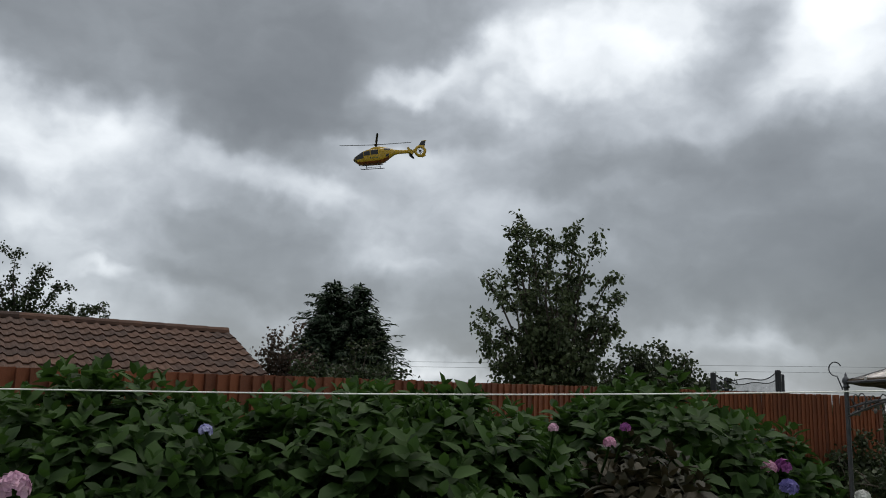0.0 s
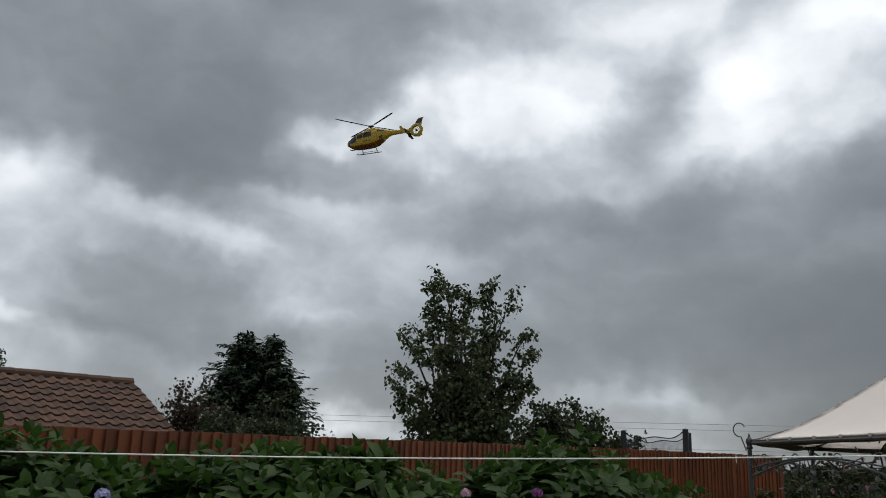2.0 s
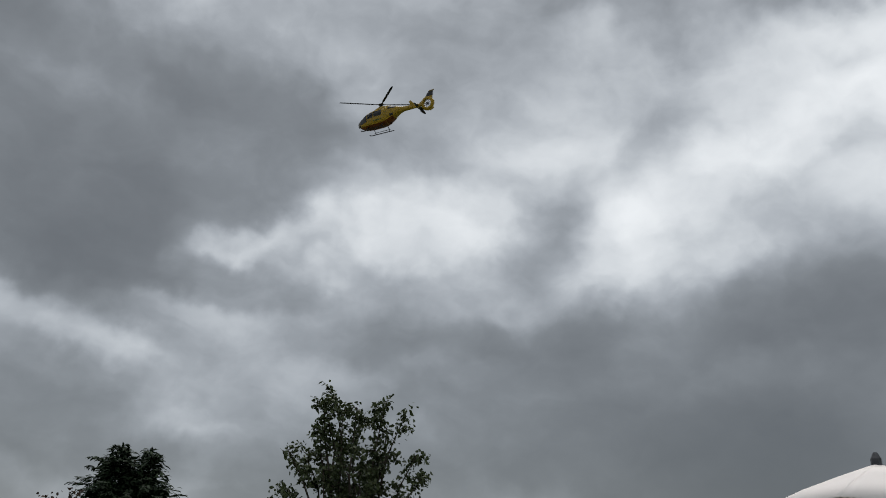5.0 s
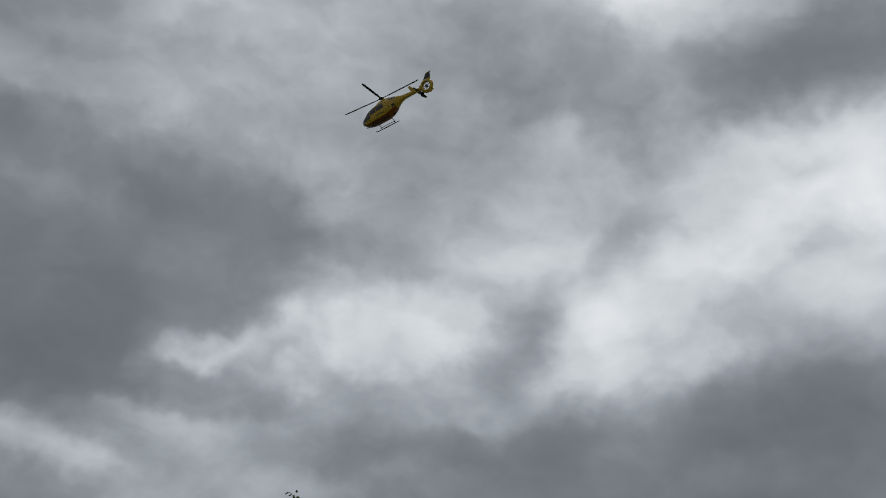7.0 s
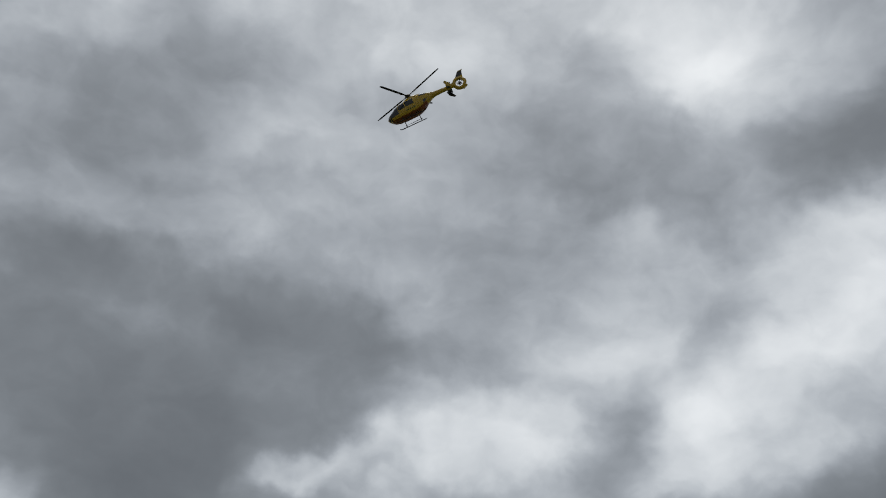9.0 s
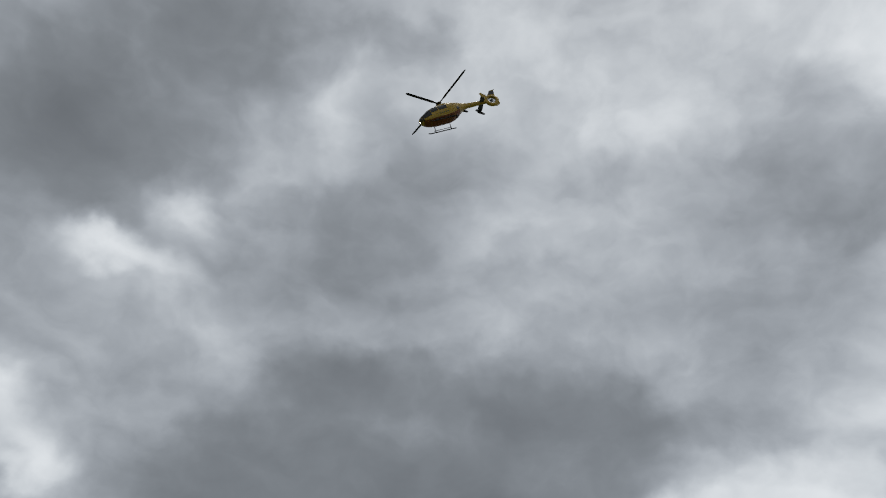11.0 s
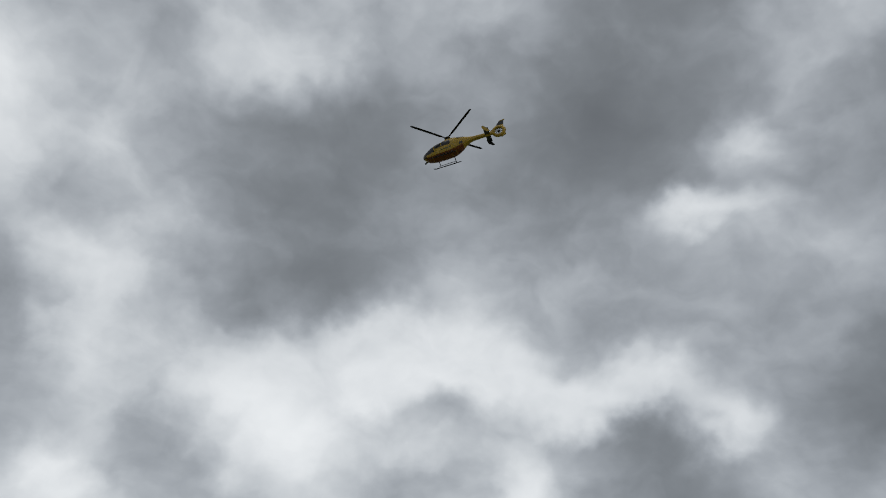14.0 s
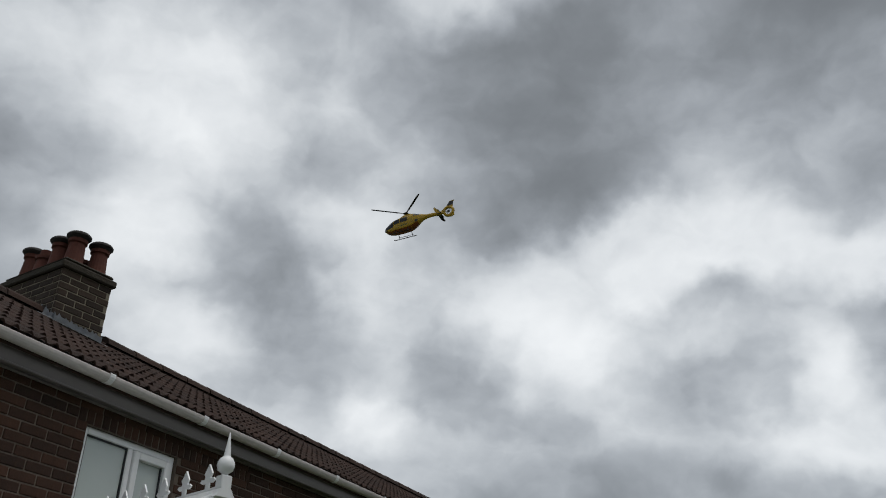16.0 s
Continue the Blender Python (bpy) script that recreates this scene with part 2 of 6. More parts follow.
drift(33.3, 26, 12, -0.166)
drift(42.2, 26, 12, 0.292)
drift(-118.0, 34, 12, -0.067)
drift(-108.4, 34, 12, -0.069)
drift(-98.7, 34, 12, 0.180)
drift(-89.1, 34, 12, 0.062)
drift(-79.4, 34, 12, 0.277)
drift(-69.8, 34, 12, -0.065)
drift(-60.1, 34, 12, 0.171)
drift(-50.5, 34, 12, -0.062)
drift(-40.8, 34, 12, 0.101)
drift(-31.2, 34, 12, -0.078)
drift(-21.5, 34, 12, -0.157)
drift(-11.9, 34, 12, 0.134)
drift(-2.2, 34, 12, -0.103)
drift(7.4, 34, 12, 0.069)
drift(17.1, 34, 12, -0.018)
drift(26.7, 34, 12, 0.074)
drift(36.4, 34, 12, -0.081)
drift(46.0, 34, 12, 0.025)
drift(-107.2, 42, 12, -0.023)
drift(-85.7, 42, 12, -0.013)
drift(-74.9, 42, 12, -0.062)
drift(-64.2, 42, 12, 0.135)
drift(-53.4, 42, 12, 0.051)
drift(-42.6, 42, 12, -0.017)
drift(-31.9, 42, 12, 0.273)
drift(-21.1, 42, 12, -0.152)
drift(-10.3, 42, 12, 0.077)
drift(0.4, 42, 12, -0.092)
drift(11.2, 42, 12, -0.053)
drift(21.9, 42, 12, -0.076)
drift(32.7, 42, 12, 0.288)
drift(43.5, 42, 12, -0.196)
drift(-80.7, 50, 12, 0.033)
drift(-68.2, 50, 12, -0.067)
drift(-55.8, 50, 12, -0.087)
drift(-43.3, 50, 12, -0.091)
drift(-30.9, 50, 12, -0.021)
drift(-18.4, 50, 12, -0.063)
drift(-6.0, 50, 12, -0.013)
drift(6.5, 50, 12, 0.113)
drift(18.9, 50, 12, 0.095)
drift(31.3, 50, 12, 0.057)
drift(-42.5, 58, 12, -0.082)
drift(-27.4, 58, 12, -0.180)
drift(-12.3, 58, 12, -0.016)
drift(2.8, 58, 12, -0.040)
drift(17.9, 58, 12, -0.091)
# billows, drawn out towards the horizon as a flat cloud deck is
deck = wvec("MULTIPLY", SKY_DIR, (1.0, 1.0, 1.7))
n1 = wnoise(wvec("ADD", deck, coarse), 4.0, 3, 0.5, 0.3).outputs["Fac"]
n2 = wnoise(wvec("ADD", deck, wvec("ADD", fine, tiny)), 11.0, 4, 0.48, 0.25).outputs["Fac"]
n3 = wnoise(wvec("ADD", deck, tiny), 30.0, 4, 0.5, 0.2).outputs["Fac"]
SKY_SUM = wmath("MULTIPLY_ADD", wmath("SUBTRACT", n1, 0.5), 0.34, SKY_SUM)
# thick and thin cloud level off softly
SKY_SUM = wmath("MULTIPLY_ADD", wmath("TANH", wmath("MULTIPLY", SKY_SUM, 2.3)), 0.44, 0.5)
SKY_SUM = wmath("MULTIPLY_ADD", wmath("SUBTRACT", n2, 0.5), 0.44, SKY_SUM)
SKY_SUM = wmath("MULTIPLY_ADD", wmath("SUBTRACT", n3, 0.5), 0.09, SKY_SUM)
SKY_SUM = wmath("ADD", SKY_SUM, DRIFT)
SKY_SUM = wmath("MULTIPLY_ADD", wmath("TANH", wmath("MULTIPLY", wmath("SUBTRACT", SKY_SUM, 0.5), 1.5)), 0.64, 0.5)
ramp = wnode("ShaderNodeValToRGB")
wt.links.new(wmath("MULTIPLY_ADD", SKY_SUM, 1 / 1.5, 0.25 / 1.5), ramp.inputs[0])
ramp.color_ramp.interpolation = "B_SPLINE"
stops = ramp.color_ramp.elements
stops[0].position, stops[0].color = 0.0, (0.06, 0.066, 0.072, 1)
stops[1].position, stops[1].color = 1.0, (1.12, 1.13, 1.13, 1)
for at, col in ((0.167, (0.113, 0.120, 0.125, 1)), (0.353, (0.183, 0.197, 0.208, 1)), (0.5, (0.315, 0.338, 0.365, 1)), (0.647, (0.52, 0.55, 0.575, 1)), (0.833, (0.87, 0.89, 0.9, 1))):
    stops.new(at).color = col
# a little of the clear sky's light comes through the thin cloud
sky = wnode("ShaderNodeTexSky")
sky.sky_type, sky.sun_disc, sky.sun_elevation, sky.sun_rotation = "NISHITA", False, radians(70), radians(25)
thin = wnode("ShaderNodeMix")
thin.data_type, thin.blend_type = "RGBA", "ADD"
thin.inputs["Factor"].default_value = 0.006
wt.links.new(ramp.outputs[0], thin.inputs[6])
wt.links.new(sky.outputs[0], thin.inputs[7])
back = wnode("ShaderNodeBackground")
back.inputs["Strength"].default_value = 1.0
wt.links.new(thin.outputs[2], back.inputs["Color"])
wt.links.new(back.outputs[0], wnode("ShaderNodeOutputWorld").inputs[0])

# the sun behind the cloud: weak and very wide
sun = new("sun", bpy.data.lights.new("sun", "SUN"))
sun.data.energy, sun.data.angle, sun.data.color = 1.1, radians(40), (1.0, 0.95, 0.88)
sun.matrix_world = look((25 * math.sin(radians(25)), 25 * math.cos(radians(25)), 70), (0, 0, 0))


# ---- materials ----
def material(name, colour, rough=0.7, metal=0.0, vary=0.25, grain=30.0, stain=2.0, bump=0.15, random_by="", other=None, spec=0.5, coat=0.0):
    """A surface with grain and stains at two scales; random_by: 'object' or 'island' shifts each piece's tone."""
    m = bpy.data.materials.new(name)
    m.use_nodes = True
    t = m.node_tree
    bsdf = t.nodes["Principled BSDF"]
    co = t.nodes.new("ShaderNodeTexCoord")
    big, small = t.nodes.new("ShaderNodeTexNoise"), t.nodes.new("ShaderNodeTexNoise")
    for nd, sc, det in ((big, stain, 4), (small, grain, 6)):
        t.links.new(co.outputs["Object"], nd.inputs["Vector"])
        nd.inputs["Scale"].default_value, nd.inputs["Detail"].default_value = sc, det
        nd.inputs["Roughness"].default_value = 0.6
    mix = t.nodes.new("ShaderNodeMix")
    mix.data_type = "RGBA"
    dark = tuple(c * (1 - vary) for c in colour)
    mix.inputs[6].default_value = (*dark, 1)
    mix.inputs[7].default_value = (*(other or tuple(min(1, c * (1 + vary)) for c in colour)), 1)
    fac = t.nodes.new("ShaderNodeMath")
    fac.operation = "MULTIPLY_ADD"
    t.links.new(small.outputs["Fac"], fac.inputs[0])
    fac.inputs[1].default_value = 0.7
    t.links.new(big.outputs["Fac"], fac.inputs[2])
    shift = t.nodes.new("ShaderNodeMath")
    shift.operation, shift.use_clamp = "SUBTRACT", True
    t.links.new(fac.outputs[0], shift.inputs[0])
    shift.inputs[1].default_value = 0.35
    source = shift.outputs[0]
    if random_by:
        rnd = t.nodes.new("ShaderNodeObjectInfo").outputs["Random"] if random_by == "object" else t.nodes.new("ShaderNodeNewGeometry").outputs["Random Per Island"]
        add = t.nodes.new("ShaderNodeMath")
        add.operation, add.use_clamp = "MULTIPLY_ADD", True
        half = t.nodes.new("ShaderNodeMath")
        half.operation = "SUBTRACT"
        t.links.new(rnd, half.inputs[0])
        half.inputs[1].default_value = 0.5
        t.links.new(half.outputs[0], add.inputs[0])
        add.inputs[1].default_value = 0.8
        t.links.new(source, add.inputs[2])
        source = add.outputs[0]
    t.links.new(source, mix.inputs[0])
    t.links.new(mix.outputs[2], bsdf.inputs["Base Color"])
    bsdf.inputs["Roughness"].default_value, bsdf.inputs["Metallic"].default_value = rough, metal
    bsdf.inputs["Specular IOR Level"].default_value = spec
    bsdf.inputs["Coat Weight"].default_value = coat
    if bump:
        bp = t.nodes.new("ShaderNodeBump")
        bp.inputs["Strength"].default_value, bp.inputs["Distance"].default_value = bump, 0.02
        t.links.new(small.outputs["Fac"], bp.inputs["Height"])
        t.links.new(bp.outputs[0], bsdf.inputs["Normal"])
    return m


def leafy(name, colour, other, through_light=0.3, rough=0.5, vein=0.0):
    """Leaves: a glossy face that lets some light through, each leaf of its own tone."""
    m = material(name, colour, rough, vary=0.3, grain=18, stain=3, bump=0.1, random_by="island", other=other, spec=0.2)
    t = m.node_tree
    bsdf, end = t.nodes["Principled BSDF"], t.nodes["Material Output"]
    tr, mixs = t.nodes.new("ShaderNodeBsdfTranslucent"), t.nodes.new("ShaderNodeMixShader")
    t.links.new(bsdf.inputs["Base Color"].links[0].from_socket, tr.inputs["Color"])
    mixs.inputs[0].default_value = through_light
    t.links.new(bsdf.outputs[0], mixs.inputs[1])
    t.links.new(tr.outputs[0], mixs.inputs[2])
    t.links.new(mixs.outputs[0], end.inputs["Surface"])
    return m


def glass_like(name, colour, rough=0.03, alpha=1.0):
    m = material(name, colour, rough, vary=0.1, grain=2, stain=0.6, bump=0.0, spec=0.8)
    m.node_tree.nodes["Principled BSDF"].inputs["Alpha"].default_value = alpha
    return m


def glow(name, colour, strength):
    m = bpy.data.materials.new(name)
    m.use_nodes = True
    b = m.node_tree.nodes["Principled BSDF"]
    b.inputs["Base Color"].default_value = (*colour, 1)
    b.inputs["Emission Color"].default_value = (*colour, 1)
    b.inputs["Emission Strength"].default_value = strength
    return m


M_GRASS = material("grass", (0.075, 0.095, 0.045), 0.9, grain=60, stain=1.2, vary=0.4, bump=0.5)
M_FENCE = material("stained fence wood", (0.142, 0.038, 0.011), 0.85, vary=0.4, grain=22, stain=3, bump=0.3, random_by="object")
M_BRICK = material("red brown brick", (0.038, 0.0155, 0.0078), 0.95, vary=0.6, grain=60, stain=6, bump=0.5, random_by="object")
M_BRICKS = material("red brown bricks", (0.038, 0.0155, 0.0078), 0.95, vary=0.6, grain=60, stain=6, bump=0.5, random_by="island")
M_STACK = material("sooty stock brick", (0.034, 0.022, 0.015), 0.95, vary=0.45, grain=50, stain=7, bump=0.6, random_by="object")
M_STACK_MORTAR = material("pale lime mortar", (0.2, 0.175, 0.13), 0.95, vary=0.5, grain=60, stain=9, bump=0.5)
M_MORTAR = material("mortar", (0.12, 0.095, 0.075), 0.95, vary=0.3, grain=80, stain=3, bump=0.4)
M_CEMENT = material("mossy cement", (0.032, 0.026, 0.018), 0.95, vary=0.5, grain=40, stain=8, bump=0.7)
M_TILE = material("brown concrete tile", (0.030, 0.014, 0.009), 0.95, vary=0.35, grain=50, stain=5, bump=0.5, random_by="object")
M_TILES = material("brown concrete tiles", (0.030, 0.014, 0.009), 0.95, vary=0.35, grain=50, stain=5, bump=0.5, random_by="island")
M_TILE_OLD = material("weathered red tile", (0.046, 0.020, 0.011), 0.95, vary=0.45, grain=45, stain=4, bump=0.5, random_by="object", other=(0.088, 0.042, 0.024))
M_POT = material("red chimney clay", (0.08, 0.02, 0.011), 0.85, vary=0.4, grain=20, stain=6, bump=0.3)
M_SOOT = material("sooty clay", (0.022, 0.018, 0.017), 0.8, vary=0.4, grain=20, stain=6, bump=0.3)
M_LEAD = material("lead sheet", (0.27, 0.29, 0.32), 0.6, metal=0.3, vary=0.4, grain=20, stain=9, bump=0.4)
M_WHITE = material("white plastic", (0.78, 0.79, 0.8), 0.35, vary=0.06, grain=8, stain=1.5, bump=0.03)
M_WHITE_OLD = material("weathered white plastic", (0.5, 0.465, 0.45), 0.5, vary=0.25, grain=20, stain=3.5, bump=0.06)
# pale eaves boards: the shade below the gutter is put into this grey
M_SHADED_EAVES = material("shaded plastic eaves boards", (0.145, 0.13, 0.125), 0.5, vary=0.1, grain=10, stain=2, bump=0.05)
M_IRON = material("dark painted iron", (0.06, 0.062, 0.068), 0.45, metal=0.4, vary=0.4, grain=40, stain=9, bump=0.2)
M_CANOPY = material("cream canopy cloth", (0.93, 0.87, 0.84), 0.9, vary=0.03, grain=120, stain=1.5, bump=0.1)
# brown of the hem holds the shade under the cream cloth
M_HEM_SHADE = material("canopy hem in underside shade", (0.11, 0.08, 0.055), 0.9, vary=0.2, grain=90, stain=3, bump=0.15)
M_FOAM = material("black foam sleeve", (0.018, 0.019, 0.022), 0.8, vary=0.3, grain=30, stain=4, bump=0.2)
M_CORD = material("white line cord", (0.8, 0.79, 0.75), 0.7, vary=0.12, grain=300, stain=30, bump=0.2)
M_CABLE = material("black cable", (0.03, 0.03, 0.033), 0.6, vary=0.2)
M_FARCABLE = material("grey power cable", (0.3, 0.31, 0.33), 0.7, vary=0.2)
M_BULB = material("cloudy bulb glass", (0.13, 0.135, 0.13), 0.12, vary=0.1, bump=0.0)
M_GLASS = glass_like("window glass", (0.03, 0.037, 0.038))
M_CURTAIN = material("pale net curtain", (0.8, 0.86, 0.84), 0.9, vary=0.15, grain=60, stain=2, bump=0.3)
M_ROOM = material("dim room wall", (0.12, 0.12, 0.11), 0.9)
M_BARK = material("grey brown bark", (0.06, 0.048, 0.036), 0.95, vary=0.4, grain=25, stain=5, bump=0.6)
M_HYDRANGEA = leafy("hydrangea leaves", (0.021, 0.050, 0.009), (0.042, 0.088, 0.016), 0.36, 0.65)
M_HYDRANGEA_DARK = leafy("reddish hydrangea leaves", (0.018, 0.022, 0.009), (0.045, 0.035, 0.018), 0.15, 0.6)
M_POPLAR = leafy("poplar leaves", (0.028, 0.046, 0.016), (0.105, 0.13, 0.062), 0.25, 0.45)
M_CONIFER = leafy("conifer sprays", (0.010, 0.022, 0.011), (0.026, 0.046, 0.02), 0.08, 0.7)
M_SHRUB = leafy("shrub leaves", (0.022, 0.036, 0.014), (0.045, 0.06, 0.024), 0.2, 0.55)
M_SHRUB_RED = leafy("reddish shrub leaves", (0.035, 0.028, 0.018), (0.08, 0.05, 0.035), 0.2, 0.55)
M_FLOWER = {
    "pink": leafy("pink petals", (0.55, 0.2, 0.36), (0.75, 0.45, 0.58), 0.3, 0.6),
    "pale": leafy("pale pink petals", (0.5, 0.26, 0.4), (0.75, 0.5, 0.6), 0.3, 0.6),
    "lilac": leafy("lilac petals", (0.3, 0.3, 0.62), (0.6, 0.6, 0.8), 0.3, 0.6),
    "purple": leafy("purple petals", (0.18, 0.05, 0.22), (0.42, 0.12, 0.36), 0.3, 0.6),
    "blue": leafy("blue violet petals", (0.1, 0.09, 0.33), (0.25, 0.22, 0.5), 0.3, 0.6),
    "white": leafy("white petals", (0.7, 0.7, 0.66), (0.85, 0.85, 0.82), 0.3, 0.6),
}
M_YELLOW = material("yellow helicopter paint", (0.38, 0.235, 0.016), 0.35, vary=0.1, grain=6, stain=1.2, bump=0.0, coat=0.1, spec=0.3)
# shade on the underside of the yellow hull, put into a reddish brown
M_BELLY_SHADE = material("reddish brown belly shade", (0.15, 0.04, 0.008), 0.45, vary=0.25, grain=6, stain=1.5, bump=0.0, spec=0.25)
M_BLACKPAINT = material("black helicopter paint", (0.014, 0.014, 0.016), 0.4, vary=0.2, grain=8, stain=2, bump=0.0)
M_DARKGLASS = material("tinted cockpit glass", (0.01, 0.011, 0.012), 0.12, vary=0.2, grain=2, stain=0.6, bump=0.0, spec=0.35)
M_BLADE = material("dark rotor blade", (0.012, 0.012, 0.013), 0.75, spec=0.2, vary=0.2, grain=8, stain=2, bump=0.0)
M_SKID = material("dark skid tube", (0.012, 0.012, 0.013), 0.7, spec=0.2, vary=0.2, bump=0.0)
M_GREEN = material("dark green lettering", (0.02, 0.07, 0.03), 0.5, vary=0.1, bump=0.0)
M_LAMP = glow("landing light", (1.0, 0.98, 0.9), 12.0)


# ---- building blocks ----
def mesh_of(name, bm, mat, smooth=False):
    me = bpy.data.meshes.new(name)
    bm.to_mesh(me)
    bm.free()
    me.materials.append(mat)
    if smooth:
        me.polygons.foreach_set("use_smooth", [True] * len(me.polygons))
    return me


def part(name, bm, mat, parent=None, label="", smooth=False, m=None):
    """Links a bmesh as one mesh object, under a thing or a part."""
    ob = new(name, mesh_of(name, bm, mat, smooth))
    ob.parent = parent
    if m is not None:
        ob.matrix_basis = m
    return tagged(ob, label)


def thing(name, label, category, at=(0, 0, 0), group="", kind="", m=None):
    ob = new(name)
    ob.matrix_basis = m if m is not None else Matrix.Translation(at)
    return tagged(ob, label, category, group, kind)


def box(bm, lo, hi, bevel=0.0):
    made = bmesh.ops.create_cube(bm, size=1.0, matrix=Matrix.Translation([(a + b) / 2 for a, b in zip(lo, hi)]) @ Matrix.Diagonal([b - a for a, b in zip(lo, hi)] + [1]))
    if bevel:
        es = list({e for v in made["verts"] for e in v.link_edges})
        bmesh.ops.bevel(bm, geom=es, offset=bevel, segments=1, affect="EDGES")
    return bm


def tube(bm, points, radii, sides=8, cap=True):
    """A tube through points; radii: one number, or one a point."""
    pts = [Vector(p) for p in points]
    rad = [radii] * len(pts) if isinstance(radii, (int, float)) else list(radii)
    rings, side = [], None
    for i, p in enumerate(pts):
        d = (pts[min(i + 1, len(pts) - 1)] - pts[max(i - 1, 0)]).normalized()
        if side is None:
            side = d.orthogonal().normalized()
        side = (side - d * side.dot(d)).normalized()
        other = d.cross(side)
        rings.append([bm.verts.new(p + rad[i] * (math.cos(a) * side + math.sin(a) * other)) for a in (2 * math.pi * k / sides for k in range(sides))])
    for r1, r2 in zip(rings, rings[1:]):
        for k in range(sides):
            bm.faces.new((r1[k], r1[(k + 1) % sides], r2[(k + 1) % sides], r2[k]))
    if cap:
        bm.faces.new(rings[0][::-1])
        bm.faces.new(rings[-1])
    return bm


def lathe(bm, profile, sides=16, m=Matrix()):
    """Turns (radius, height) pairs about z."""
    rings = [[bm.verts.new(m @ Vector((r * math.cos(a), r * math.sin(a), z))) for a in (2 * math.pi * k / sides for k in range(sides))] for r, z in profile]
    for r1, r2 in zip(rings, rings[1:]):
        for k in range(sides):
            bm.faces.new((r1[k], r1[(k + 1) % sides], r2[(k + 1) % sides], r2[k]))
    bm.faces.new(rings[0][::-1])
    bm.faces.new(rings[-1])
    return bm


def prism(bm, outline, axis_lo, axis_hi, place):
    """Extrudes a flat outline (u, v) from axis_lo to axis_hi; place(u, v, w) gives the vertex."""
    a = [bm.verts.new(place(u, v, axis_lo)) for u, v in outline]
    b = [bm.verts.new(place(u, v, axis_hi)) for u, v in outline]
    bm.faces.new(a[::-1])
    bm.faces.new(b)
    for i in range(len(a)):
        j = (i + 1) % len(a)
        bm.faces.new((a[i], a[j], b[j], b[i]))
    bmesh.ops.recalc_face_normals(bm, faces=bm.faces)
    return bm


LEAF_POINTED = np.array([(0, 0, 0), (0.28, 0.31, 0.08), (0.66, 0.27, 0.03), (1, 0, -0.16), (0.66, -0.27, 0.03), (0.28, -0.31, 0.08), (0.5, 0, -0.03)])
LEAF_ROUND = np.array([(0, 0, 0), (0.15, 0.38, 0.05), (0.6, 0.42, 0.05), (1, 0, -0.05), (0.6, -0.42, 0.05), (0.15, -0.38, 0.05), (0.45, 0, -0.03)])
LEAF_SPRAY = np.array([(0, 0, 0), (0.3, 0.16, -0.02), (0.7, 0.12, -0.10), (1, 0, -0.28), (0.7, -0.12, -0.10), (0.3, -0.16, -0.02), (0.5, 0, 0.03)])
LEAF_FACES = np.array([(0, 5, 6), (5, 4, 6), (4, 3, 6), (3, 2, 6), (2, 1, 6), (1, 0, 6)])


def leaves(name, places, ways, ups, sizes, shape, mat, parent=None, label=""):
    """Many leaves in one mesh: each starts at a place, points along its way, with its face towards its up."""
    p, d, u, s = np.array(places, float), np.array(ways, float), np.array(ups, float), np.array(sizes, float)
    d /= np.linalg.norm(d, axis=1)[:, None] + 1e-9
    b = np.cross(u, d)
    b /= np.linalg.norm(b, axis=1)[:, None] + 1e-9
    u = np.cross(d, b)
    v = p[:, None] + s[:, None, None] * (shape[None, :, 0:1] * d[:, None] + shape[None, :, 1:2] * b[:, None] + shape[None, :, 2:3] * u[:, None])
    faces = LEAF_FACES[None] + (np.arange(len(p)) * 7)[:, None, None]
    me = bpy.data.meshes.new(name)
    me.from_pydata(v.reshape(-1, 3).tolist(), [], faces.reshape(-1, 3).tolist())
    me.materials.append(mat)
    me.polygons.foreach_set("use_smooth", [True] * len(me.polygons))
    ob = new(name, me)
    ob.parent = parent
    return tagged(ob, label)


def rand_dirs(rng, n):
    d = rng.normal(size=(n, 3))
    return d / np.linalg.norm(d, axis=1)[:, None]


# ---- ground ----
bm = bmesh.new()
N = 48
grid = [[None] * (N + 1) for _ in range(N + 1)]
for i in range(N + 1):
    for j in range(N + 1):
        a, b = (2 * i / N - 1), (2 * j / N - 1)
        x, y = 2600 * a * abs(a) ** 2.2, 2600 * b * abs(b) ** 2.2
        grid[i][j] = bm.verts.new((x, y, -0.02 + 0.03 * noise.noise((x * 0.2, y * 0.2, 0)) - 0.03))
for i in range(N):
    for j in range(N):
        bm.faces.new((grid[i][j], grid[i + 1][j], grid[i + 1][j + 1], grid[i][j + 1]))
tagged(part("ground", bm, M_GRASS), "rough green lawn running out to flat fields", "ground", kind="structure")


# ---- helicopter ----
def ring_at(x, zc, hw, hh, a0, a1, n, grow=1.0):
    """Points of a rounded-square cross-section from angle a0 to a1 (degrees, 0 at the left side, 90 on top)."""
    pts = []
    for k in range(n + 1):
        a = radians(a0 + (a1 - a0) * k / n)
        c, s = math.cos(a), math.sin(a)
        q = 0.68
        pts.append((x, hw * grow * math.copysign(abs(c) ** q, c), zc + hh * grow * math.copysign(abs(s) ** q, s)))
    return pts


